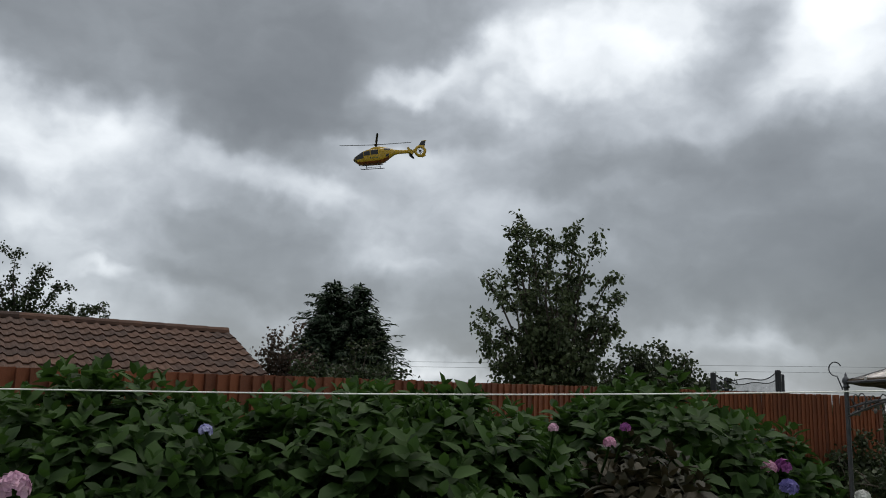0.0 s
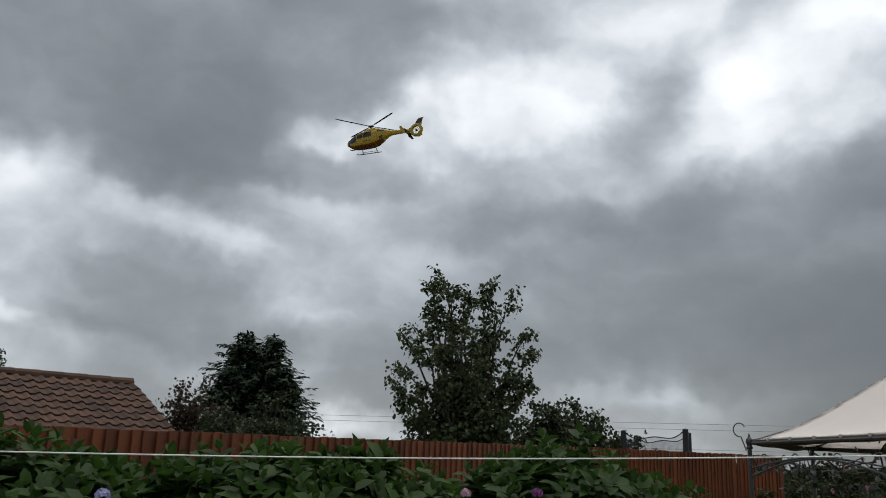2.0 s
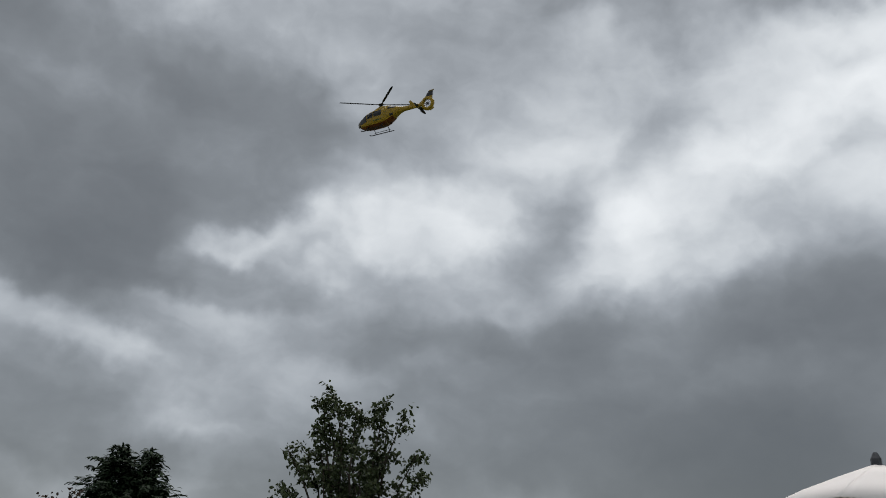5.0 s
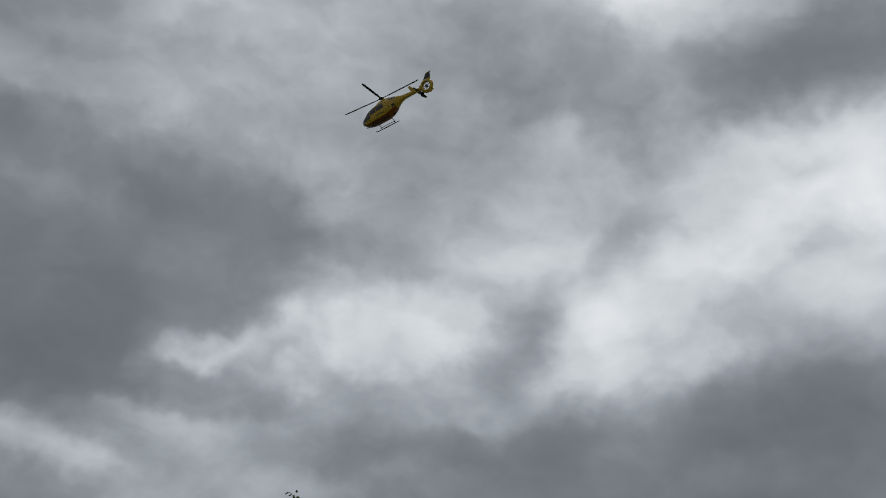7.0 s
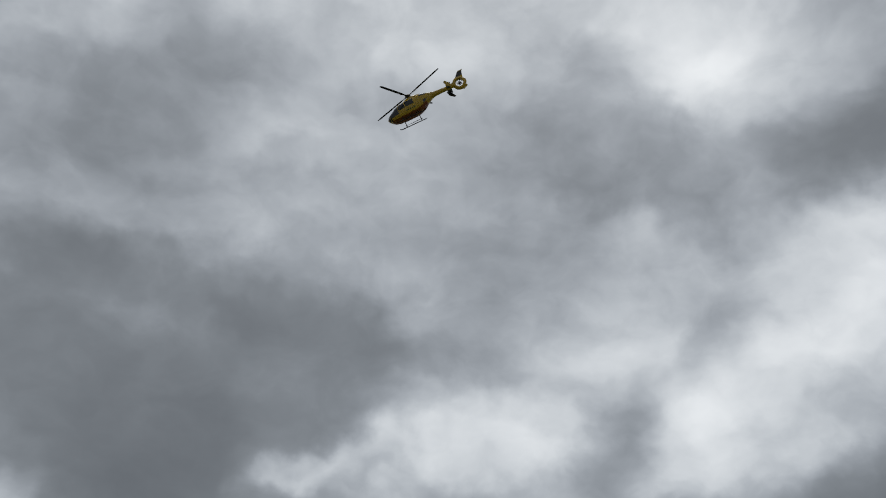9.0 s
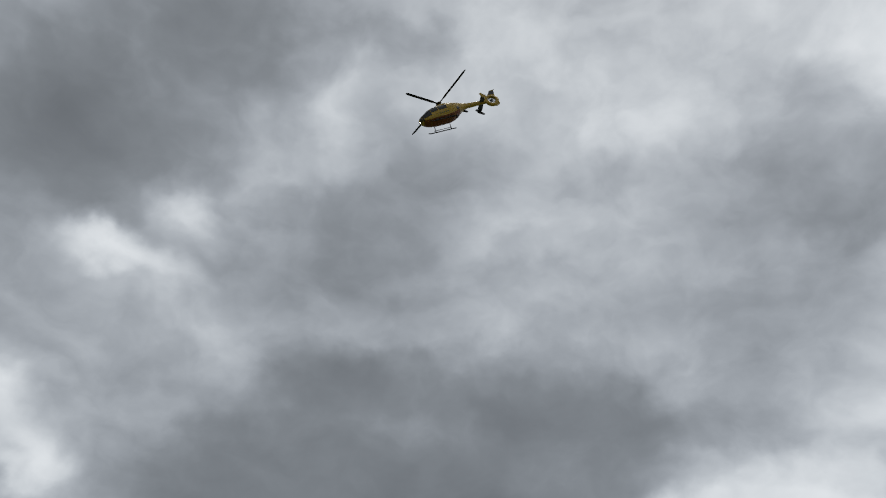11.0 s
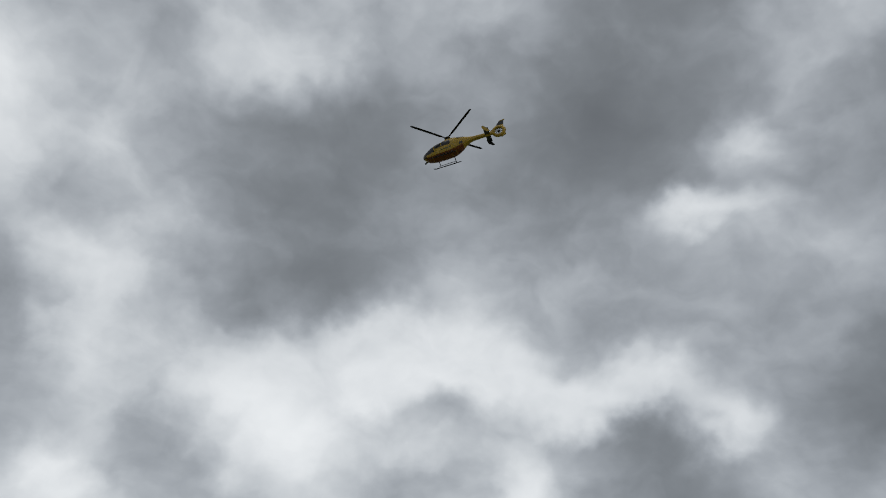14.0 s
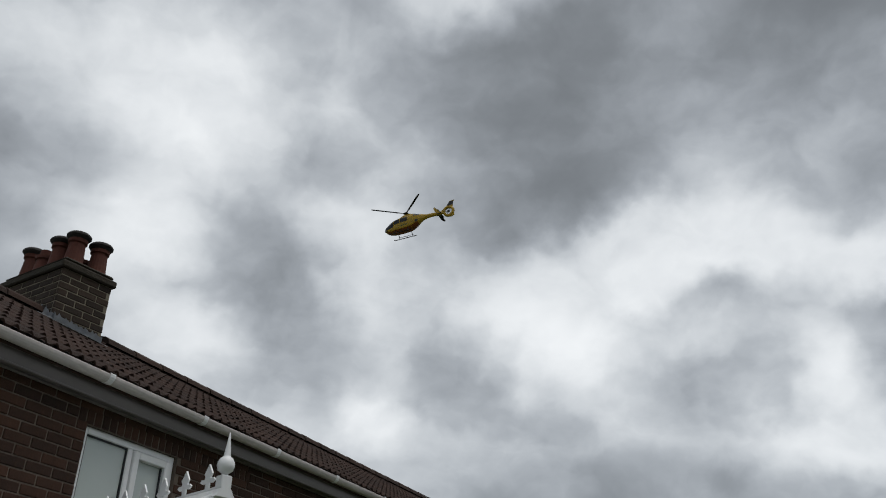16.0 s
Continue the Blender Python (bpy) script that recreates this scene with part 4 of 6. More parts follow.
        prism(bm, prof, k - 0.025, k + 0.025, lambda u, v, w: (w, u, v))
        part("gutter_union", bm, M_WHITE, gutter)
        k += 1.07
    # fascia, soffit and trims carry the eaves' shade in their colour
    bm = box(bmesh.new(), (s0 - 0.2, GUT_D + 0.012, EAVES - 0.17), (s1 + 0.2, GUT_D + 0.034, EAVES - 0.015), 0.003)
    part("fascia", bm, M_SHADED_EAVES, h, "fascia board behind the gutter, its shade put into the grey")
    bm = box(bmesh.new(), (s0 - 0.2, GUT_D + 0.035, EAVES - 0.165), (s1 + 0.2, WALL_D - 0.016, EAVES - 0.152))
    part("soffit", bm, M_SHADED_EAVES, h, "soffit board under the eaves, its shade put into the grey")
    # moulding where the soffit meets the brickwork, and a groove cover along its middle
    part("soffit_trim", box(bmesh.new(), (s0 - 0.2, WALL_D - 0.045, EAVES - 0.192), (s1 + 0.2, WALL_D - 0.017, EAVES - 0.167), 0.005), M_SHADED_EAVES, h, "narrow moulding under the soffit")
    part("soffit_trim", box(bmesh.new(), (s0 - 0.2, GUT_D + 0.004, EAVES - 0.186), (s1 + 0.2, GUT_D + 0.046, EAVES - 0.171), 0.004), M_SHADED_EAVES, h, "narrow edging of the fascia")
    # window
    win = thing("window_1", "white plastic window with two panes and net curtain", "window", kind="structure", m=h.matrix_basis.copy())
    yf = WALL_D + 0.03
    fw = 0.05
    bm = bmesh.new()
    for lo, hi in (((x0, yf, z0), (x0 + fw, yf + 0.07, z1)), ((x1 - fw, yf, z0), (x1, yf + 0.07, z1)), ((x0 + fw, yf, z1 - fw), (x1 - fw, yf + 0.07, z1)), ((x0 + fw, yf, z0), (x1 - fw, yf + 0.07, z0 + fw)), ((4.875, yf, z0 + fw), (4.925, yf + 0.07, z1 - fw))):
        box(bm, lo, hi, 0.006)
    part("window_frame", bm, M_WHITE, win)
    bm = bmesh.new()
    a0, a1, b0, b1, sw = 4.93, x1 - fw - 0.005, z0 + fw + 0.005, z1 - fw - 0.005, 0.055
    for lo, hi in (((a0, yf - 0.02, b0), (a0 + sw, yf + 0.04, b1)), ((a1 - sw, yf - 0.02, b0), (a1, yf + 0.04, b1)), ((a0 + sw, yf - 0.02, b1 - sw), (a1 - sw, yf + 0.04, b1)), ((a0 + sw, yf - 0.02, b0), (a1 - sw, yf + 0.04, b0 + sw))):
        box(bm, lo, hi, 0.006)
    part("casement", bm, M_WHITE, win, "white opening sash")
    for p0, p1, nm in ((x0 + fw, 4.875, "pane"), (a0 + sw, a1 - sw, "pane")):
        bm = box(bmesh.new(), (p0, yf + 0.025, z0 + fw), (p1, yf + 0.035, z1 - fw))
        pane = part(nm, bm, M_PANE, win, "obscured pale window pane")
        pane.visible_shadow = False
        bm = bmesh.new()
        for lo, hi in (((p0, yf + 0.012, z0 + fw), (p0 + 0.012, yf + 0.024, z1 - fw)), ((p1 - 0.012, yf + 0.012, z0 + fw), (p1, yf + 0.024, z1 - fw)), ((p0 + 0.012, yf + 0.012, z1 - fw - 0.012), (p1 - 0.012, yf + 0.024, z1 - fw))):
            box(bm, lo, hi)
        part("glazing_bead", bm, M_FOAM, win, "dark rubber glazing seal")
    bm = box(bmesh.new(), (x0 - 0.05, WALL_D - 0.06, z0 - 0.04), (x1 + 0.05, WALL_D + 0.03, z0 - 0.003), 0.005)
    part("window_sill", bm, M_WHITE, win)
    bm = bmesh.new()
    pts = [(x0 + 0.02 + 0.36 * k / 40, WALL_D + 0.135 + 0.018 * math.sin(k * 1.1)) for k in range(41)]
    lowv = [bm.verts.new((x, y, z0 + 0.02)) for x, y in pts]
    highv = [bm.verts.new((x, y, z1 - 0.03)) for x, y in pts]
    for i in range(40):
        bm.faces.new((lowv[i], lowv[i + 1], highv[i + 1], highv[i]))
    bmesh.ops.solidify(bm, geom=list(bm.faces), thickness=0.004)
    cur = tagged(part("curtain", bm, M_CURTAIN, None, smooth=True, m=h.matrix_basis.copy()), "pale grey-green net curtain hanging behind the pane", "curtain")
    return h, wall, roof


M_PANE = glass_like("obscured pane", (0.72, 0.79, 0.77), 0.25)
M_PANE.node_tree.nodes["Principled BSDF"].inputs["Transmission Weight"].default_value = 0.45
M_PANE.node_tree.nodes["Principled BSDF"].inputs["IOR"].default_value = 1.5
HOUSE_OB, HOUSE_WALL, HOUSE_ROOF = house()


def chimney():
    h = HOUSE_OB
    xa, xb, ya, yb, zt = 5.58, 6.18, 6.79, 7.85, 5.46
    c = part("chimney", box(bmesh.new(), (xa + 0.004, ya + 0.004, 4.4), (xb - 0.004, yb - 0.004, zt)), M_STACK_MORTAR, h, "sooty brick chimney stack with red clay pots")
    skew = radians(-9)
    c.matrix_basis = Matrix.Translation((xa, ya, 0)) @ Matrix.Rotation(skew, 4, "Z") @ Matrix.Translation((-xa, -ya, 0))

    def depth(x, y):
        """How far from the eaves a place of the turned stack lies."""
        return ya + (x - xa) * math.sin(skew) + (y - ya) * math.cos(skew)

    rnd = random.Random(3)
    front = mesh_of("brick", box(bmesh.new(), (0, 0, 0), (0.215, 0.03, 0.066), 0.006), M_STACK)
    sidem = mesh_of("brick", box(bmesh.new(), (0, 0, 0), (0.03, 0.215, 0.066), 0.006), M_STACK)
    for r in range(13):
        z = zt - 0.07 - r * 0.0755
        x = xa - (0.112 if r % 2 else 0)
        while x < xb:
            a, b = max(x, xa), min(x + 0.215, xb)
            if b - a > 0.05:
                ob = new("brick", front)
                ob.parent = c
                ob.matrix_basis = Matrix.Translation((a, ya - rnd.uniform(0, 0.004), z)) @ Matrix.Diagonal(((b - a) / 0.215, 1, 1, 1))
            x += 0.226
        y = ya + 0.035 - (0.112 if r % 2 else 0)
        while y < yb:
            a, b = max(y, ya + 0.035), min(y + 0.215, yb)
            if b - a > 0.05:
                for xs in (xa - rnd.uniform(0, 0.004), xb - 0.03):
                    ob = new("brick", sidem)
                    ob.parent = c
                    ob.matrix_basis = Matrix.Translation((xs, a, z)) @ Matrix.Diagonal((1, (b - a) / 0.215, 1, 1))
            y += 0.226
    part("oversailing_course", box(bmesh.new(), (xa - 0.035, ya - 0.035, zt + 0.002), (xb + 0.035, yb + 0.035, zt + 0.08), 0.014), M_CEMENT, c, "mossy projecting top course")
    part("flaunching", box(bmesh.new(), (xa - 0.01, ya - 0.01, zt + 0.086), (xb + 0.01, yb + 0.01, zt + 0.135), 0.025), M_CEMENT, c)
    # pots, two by four; most wear rain caps
    spots = [(5.76, 6.95, 1), (6.05, 6.95, 1), (5.74, 7.2, 1), (6.03, 7.2, 0), (5.74, 7.46, 2), (6.03, 7.46, 2), (5.74, 7.71, 1), (6.03, 7.71, 0)]
    for k, (x, y, cap) in enumerate(spots):
        hgt = 0.33 if cap == 1 else 0.25
        at = Matrix.Translation((x, y, zt + 0.115)) @ Matrix.Rotation(radians(rnd.uniform(-1.5, 1.5)), 4, "X")
        bm = lathe(bmesh.new(), [(0.116, 0), (0.114, 0.03), (0.103, 0.06), (0.085, hgt - 0.06), (0.089, hgt - 0.055), (0.102, hgt - 0.045), (0.102, hgt - 0.006), (0.088, hgt), (0.07, hgt)], 18, at)
        pot = part("chimney_pot", bm, M_POT, c, smooth=False)
        if cap == 1:
            bm = lathe(bmesh.new(), [(0.1, hgt - 0.006), (0.116, hgt + 0.01), (0.132, hgt + 0.03), (0.13, hgt + 0.045), (0.11, hgt + 0.066), (0.07, hgt + 0.082), (0.02, hgt + 0.09)], 18, at)
            part("rain_cap", bm, M_SOOT, pot, "sooty domed rain cap")
        elif cap == 2:
            bm = lathe(bmesh.new(), [(0.064, hgt), (0.064, hgt + 0.07), (0.05, hgt + 0.075)], 14, at)
            part("pot_collar", bm, M_POT, pot)
    # lead flashing dressed over the tiles, with uneven points up the bricks
    slope = math.tan(PITCH)

    def roof_z(d):
        return EAVES + (d - GUT_D) * slope + 0.05

    bm = bmesh.new()
    rows = []
    for k in range(34):
        x = 5.48 + 0.71 * k / 33
        rows.append((bm.verts.new((x, 6.64 - 0.02 * rnd.random(), roof_z(depth(x, 6.64)) + 0.016)), bm.verts.new((x, 6.782, roof_z(depth(x, 6.78)) + 0.016)), bm.verts.new((x, 6.780, roof_z(depth(x, 6.78)) + 0.06 + 0.05 * rnd.random()))))
    for r1, r2 in zip(rows, rows[1:]):
        for i in range(2):
            bm.faces.new((r1[i], r2[i], r2[i + 1], r1[i + 1]))
    bmesh.ops.solidify(bm, geom=list(bm.faces), thickness=0.004)
    part("flashing", bm, M_LEAD, c, "crumpled grey lead flashing")
    bm = bmesh.new()
    rows = []
    for k in range(13):
        d = 6.74 + 0.36 * k / 12
        zz = min(roof_z(depth(5.5, d)), RIDGE_Z + 0.1)
        rows.append((bm.verts.new((5.46, d, zz + 0.016)), bm.verts.new((5.578, d, zz + 0.022)), bm.verts.new((5.578, d, zz + 0.06 + (0.05 if k % 3 == 0 else 0)))))
    for r1, r2 in zip(rows, rows[1:]):
        for i in range(2):
            bm.faces.new((r1[i], r2[i], r2[i + 1], r1[i + 1]))
    bmesh.ops.solidify(bm, geom=list(bm.faces), thickness=0.004)
    part("flashing", bm, M_LEAD, c, "stepped grey lead flashing")


chimney()


# ---- conservatory ----
def conservatory():
    cs, d0, d1, rz, ez, half = 6.43, 5.05, 7.55, 3.21, 2.35, 1.55
    c = thing("conservatory", "white plastic conservatory with ridge cresting and ball finial", "conservatory", m=Matrix.Translation((0, 0, EYE)) @ Matrix.Diagonal((0.6, 0.6, 0.6, 1)) @ Matrix.Translation((0, 0, -EYE)) @ HOUSE_OB.matrix_basis @ Matrix.Translation((cs, d0, 0)) @ Matrix.Rotation(radians(-21), 4, "Z") @ Matrix.Translation((-cs, -d0, 0)))
    slope = (rz - ez) / half
    for side in (-1, 1):
        for k in range(5):
            a, b = d0 + 0.06 + (d1 - d0 - 0.06) * k / 5, d0 + 0.06 + (d1 - d0 - 0.06) * (k + 1) / 5
            bm = bmesh.new()
            vs = [(cs + side * 0.07, a + 0.03, rz - 0.05), (cs + side * 0.07, b - 0.03, rz - 0.05), (cs + side * (half + 0.1), b - 0.03, ez - 0.07), (cs + side * (half + 0.1), a + 0.03, ez - 0.07)]
            f = bm.faces.new([bm.verts.new(v) for v in vs])
            bmesh.ops.solidify(bm, geom=[f], thickness=0.025)
            part("roof_panel", bm, M_PANEL, c, "milky polycarbonate roof panel")
        for k in range(6):
            a = d0 + 0.06 + (d1 - d0 - 0.06) * k / 5
            bm = prism(bmesh.new(), [(cs + side * 0.05, rz + 0.0), (cs + side * (half + 0.12), ez - 0.03), (cs + side * (half + 0.12), ez - 0.08), (cs + side * 0.05, rz - 0.06)], a - 0.03, a + 0.03, lambda u, v, w: (u, w, v))
            part("glazing_bar", bm, M_WHITE, c)
        bm = box(bmesh.new(), (cs + side * half - 0.05, d0 + 0.08, ez - 0.16), (cs + side * half + 0.05, d1, ez - 0.08), 0.01)
        part("eaves_beam", bm, M_WHITE, c)
        for k in range(4):
            a = d0 + 0.08 + (d1 - d0 - 0.16) * k / 3
            part("frame_post", box(bmesh.new(), (cs + side * half - 0.035, a - 0.035, -1.03), (cs + side * half + 0.035, a + 0.035, ez - 0.162), 0.005), M_WHITE, c)
        bm = box(bmesh.new(), (cs + side * half - 0.01, d0 + 0.12, -0.3), (cs + side * half + 0.01, d1 - 0.1, ez - 0.17))
        part("side_pane", bm, M_GLASS, c)
        part("dwarf_wall", box(bmesh.new(), (cs + side * half - 0.1, d0 + 0.12, -1.04), (cs + side * half + 0.1, d1, -0.31)), M_BRICKS, c)
    bm = prism(bmesh.new(), [(cs - 0.1, rz - 0.05), (cs - 0.05, rz + 0.03), (cs, rz + 0.05), (cs + 0.05, rz + 0.03), (cs + 0.1, rz - 0.05)], d0 - 0.06, d1, lambda u, v, w: (u, w, v))
    part("ridge_cap", bm, M_WHITE, c)
    # gable end facing the garden
    bm = prism(bmesh.new(), [(cs - half - 0.15, ez - 0.12), (cs, rz + 0.0), (cs + half + 0.15, ez - 0.12), (cs + half + 0.15, ez - 0.26), (cs, rz - 0.16), (cs - half - 0.15, ez - 0.26)], d0 - 0.02, d0 + 0.05, lambda u, v, w: (u, w, v))
    part("bargeboard", bm, M_WHITE, c)
    bm = prism(bmesh.new(), [(cs - half, ez - 0.2), (cs, rz - 0.12), (cs + half, ez - 0.2), (cs + half, -1.03), (cs - half, -1.03)], d0 + 0.055, d0 + 0.075, lambda u, v, w: (u, w, v))
    part("gable_glazing", bm, M_GLASS, c)
    for k in range(5):
        x = cs - half + 2 * half * k / 4
        part("mullion", box(bmesh.new(), (x - 0.035, d0 + 0.02, -1.03), (x + 0.035, d0 + 0.053, ez - 0.2 + slope * (half - abs(x - cs)) - 0.06), 0.005), M_WHITE, c)
    # finial: block, ball, spike
    bm = box(bmesh.new(), (cs - 0.055, d0 - 0.055, rz + 0.03), (cs + 0.055, d0 + 0.055, rz + 0.15), 0.008)
    fin = part("finial", bm, M_WHITE, c, "white ball finial with a spike")
    bm = lathe(bmesh.new(), [(0.03, 0.15), (0.03, 0.175), (0.045, 0.18), (0.07, 0.2), (0.082, 0.24), (0.078, 0.275), (0.06, 0.31), (0.035, 0.33), (0.034, 0.335), (0.02, 0.44), (0.006, 0.55), (0.002, 0.56)], 20, Matrix.Translation((cs, d0, rz)))
    part("ball_and_spike", bm, M_WHITE, fin, smooth=True)
    # cresting: a rail of fleurs
    outline = [(-0.018, 0), (-0.018, 0.05), (-0.05, 0.045), (-0.075, 0.065), (-0.06, 0.085), (-0.03, 0.08), (-0.028, 0.1), (-0.04, 0.125), (-0.02, 0.165), (0, 0.205),
               (0.02, 0.165), (0.04, 0.125), (0.028, 0.1), (0.03, 0.08), (0.06, 0.085), (0.075, 0.065), (0.05, 0.045), (0.018, 0.05), (0.018, 0)]
    rail = part("cresting", box(bmesh.new(), (cs - 0.011, d0 + 0.06, rz + 0.052), (cs + 0.011, d1, rz + 0.07)), M_WHITE, c, "white plastic ridge cresting")
    d = d0 + 0.28
    while d < d1 - 0.1:
        bm = prism(bmesh.new(), outline, cs - 0.009, cs + 0.009, lambda u, v, w: (w, d + 1.7 * u, rz + 0.071 + 1.15 * v))
        part("fleur", bm, M_WHITE, rail)
        d += 0.42


M_PANEL = material("milky polycarbonate", (0.7, 0.72, 0.73), 0.3, vary=0.08, grain=6, stain=1.2, bump=0.02)
conservatory()


# ---- hydrangeas ----
def flower_head(at, size, colour, seed):
    rng = np.random.default_rng(seed)
    f = thing("hydrangea_flower", colour + " hydrangea flower head among the leaves", "flower", at, group="hydrangea flowers")
    n = 36
    d = rand_dirs(rng, n)
    d[:, 2] = np.abs(d[:, 2]) * 0.9 - 0.15
    pts, ways, ups = [], [], []
    for k in range(n):
        out = Vector(d[k]).normalized()
        c = out * size * Vector((1, 1, 0.72)).length / 1.6
        s1 = out.orthogonal().normalized()
        turn = rng.uniform(0, 6.28)
        for q in range(4):
            w = Matrix.Rotation(turn + q * math.pi / 2, 3, out) @ s1
            pts.append(c)
            ways.append(w + out * 0.25)
            ups.append(out)
    leaves("petals", pts, ways, ups, rng.uniform(0.48, 0.72, len(pts)) * size, LEAF_ROUND, M_FLOWER[colour], f)
    bm = tube(bmesh.new(), [(0, 0.2, -0.14), (0.005, 0.08, -0.05), (0, 0, 0.0)], 0.005, 5)
    part("stalk", bm, M_HYDRANGEA, f)
    return f


def hydrangea(cx, cy, rx, ry, height, mat, seed, label, shoots=1000, size=0.092):
    rng = np.random.default_rng(seed)
    h = thing("hydrangea", label, "shrub", (cx, cy, 0), group="hydrangea hedge")
    pts, ways, ups, sizes = [], [], [], []
    for k in range(shoots):
        a, e = rng.uniform(0, 2 * math.pi), math.asin(rng.uniform(-0.1, 1.0))
        out = Vector((math.cos(a) * math.cos(e), math.sin(a) * math.cos(e), math.sin(e)))
        lump = 1.0 + 0.12 * noise.noise((out.x * 2.4 + seed, out.y * 2.4, out.z * 2.4)) + rng.uniform(-0.07, 0.05)
        tip = Vector((out.x * rx * lump, out.y * ry * lump, height * (0.42 + 0.58 * out.z * lump)))
        grow = (out * 0.75 + Vector((0, 0, 0.65))).normalized()
        side = grow.orthogonal().normalized()
        turn = rng.uniform(0, 6.28)
        for level in range(4):
            for q in range(2):
                w = Matrix.Rotation(turn + level * math.pi / 2 + q * math.pi, 3, grow) @ side
                spread = (0.45, 0.95, 1.3, 1.55)[level] + rng.uniform(-0.2, 0.2)
                way = (grow * math.cos(spread) + w * math.sin(spread)).normalized()
                pts.append(tip - grow * (0.028 * level + 0.01))
                ways.append(way + Vector(rng.uniform(-0.12, 0.12, 3)))
                ups.append(grow * 1.0 - way * 0.3 + Vector(rng.uniform(-0.25, 0.25, 3)))
                sizes.append(size * (0.6, 0.95, 1.15, 1.2)[level] * rng.uniform(0.75, 1.2))
    # the darker leaves further in
    for k in range(shoots * 3):
        out = Vector(rand_dirs(rng, 1)[0])
        out.z = abs(out.z)
        q = rng.uniform(0.72, 0.93)
        pts.append(Vector((out.x * rx * q, out.y * ry * q, height * (0.38 + 0.58 * out.z * q))))
        ways.append(out + Vector(rng.uniform(-0.8, 0.8, 3)))
        ups.append(Vector((0, 0, 1)) + Vector(rng.uniform(-0.5, 0.5, 3)))
        sizes.append(size * rng.uniform(0.8, 1.25))
    leaves("foliage", pts, ways, ups, sizes, LEAF_POINTED, mat, h)
    for k in range(14):
        a = rng.uniform(0, 6.28)
        q = rng.uniform(0.3, 0.85)
        bm = tube(bmesh.new(), [(0.1 * math.cos(a), 0.1 * math.sin(a), -0.06), (rx * q * 0.6 * math.cos(a), ry * q * 0.6 * math.sin(a), height * 0.5), (rx * q * math.cos(a), ry * q * math.sin(a), height * 0.85 * (1 - 0.3 * q))], [0.012, 0.009, 0.005], 5)
        part("stem", bm, M_BARK, h)
    return h


HY = "green hydrangea bush with broad toothed leaves below the fence"
hydrangea(-2.35, 3.5, 0.95, 0.95, 1.66, M_HYDRANGEA, 11, HY)
hydrangea(-1.25, 3.4, 0.95, 1.0, 1.57, M_HYDRANGEA, 12, HY)
hydrangea(-0.15, 3.6, 0.95, 1.0, 1.6, M_HYDRANGEA, 13, HY)
hydrangea(1.0, 4.1, 0.8, 0.95, 1.66, M_HYDRANGEA, 14, "bright green hydrangea bush at the end of the hedge", 520)
hydrangea(1.5, 3.95, 0.42, 0.42, 1.42, M_HYDRANGEA, 20, "bright green hydrangea bush at the end of the hedge", 200)
hydrangea(0.72, 3.2, 0.4, 0.42, 1.39, M_HYDRANGEA_DARK, 15, "dark hydrangea bush with reddish-brown leaves", 260, 0.08)
hydrangea(0.15, 2.75, 0.45, 0.4, 1.22, M_HYDRANGEA, 16, HY, 150)
hydrangea(-1.0, 2.65, 0.7, 0.45, 1.2, M_HYDRANGEA, 17, HY, 200)
hydrangea(1.35, 3.5, 0.4, 0.4, 1.2, M_HYDRANGEA, 18, "small green hydrangea bush at the end of the hedge", 160)
flower_head(polar(-25.6, -5.5, 2.45), 0.036, "pale", 1)
flower_head(polar(-14.9, -2.0, 2.8), 0.019, "lilac", 2)
flower_head(polar(11.2, -2.0, 2.95), 0.018, "pink", 3)
flower_head(polar(12.2, -1.0, 3.0), 0.015, "purple", 4)
flower_head(polar(7.6, -1.2, 2.85), 0.015, "pale", 5)
flower_head(polar(20.8, -3.1, 3.75), 0.026, "pink", 6)
flower_head(polar(21.6, -3.0, 3.8), 0.029, "purple", 7)
flower_head(polar(21.9, -4.2, 3.65), 0.03, "blue", 8)
flower_head(polar(23.4, -4.6, 4.2), 0.033, "white", 9)
flower_head(polar(25.9, -4.5, 4.5), 0.03, "white", 10)
hydrangea(2.0, 4.75, 0.5, 0.4, 1.12, M_HYDRANGEA, 19, "low green hydrangea with white flowers beside the fence", 160)


# ---- trees ----
def limb(bm, a, b, r0, r1, rng, bend=0.12):
    a, b = Vector(a), Vector(b)
    n = 5
    pts = [a + (b - a) * k / n + Vector(rng.uniform(-1, 1, 3)) * bend * (b - a).length * 0.25 * (0 < k < n) + Vector((0, 0, 1)) * bend * (b - a).length * math.sin(math.pi * k / n) * 0.4 for k in range(n + 1)]
    tube(bm, pts, [r0 + (r1 - r0) * k / n for k in range(n + 1)], 6)
    return pts


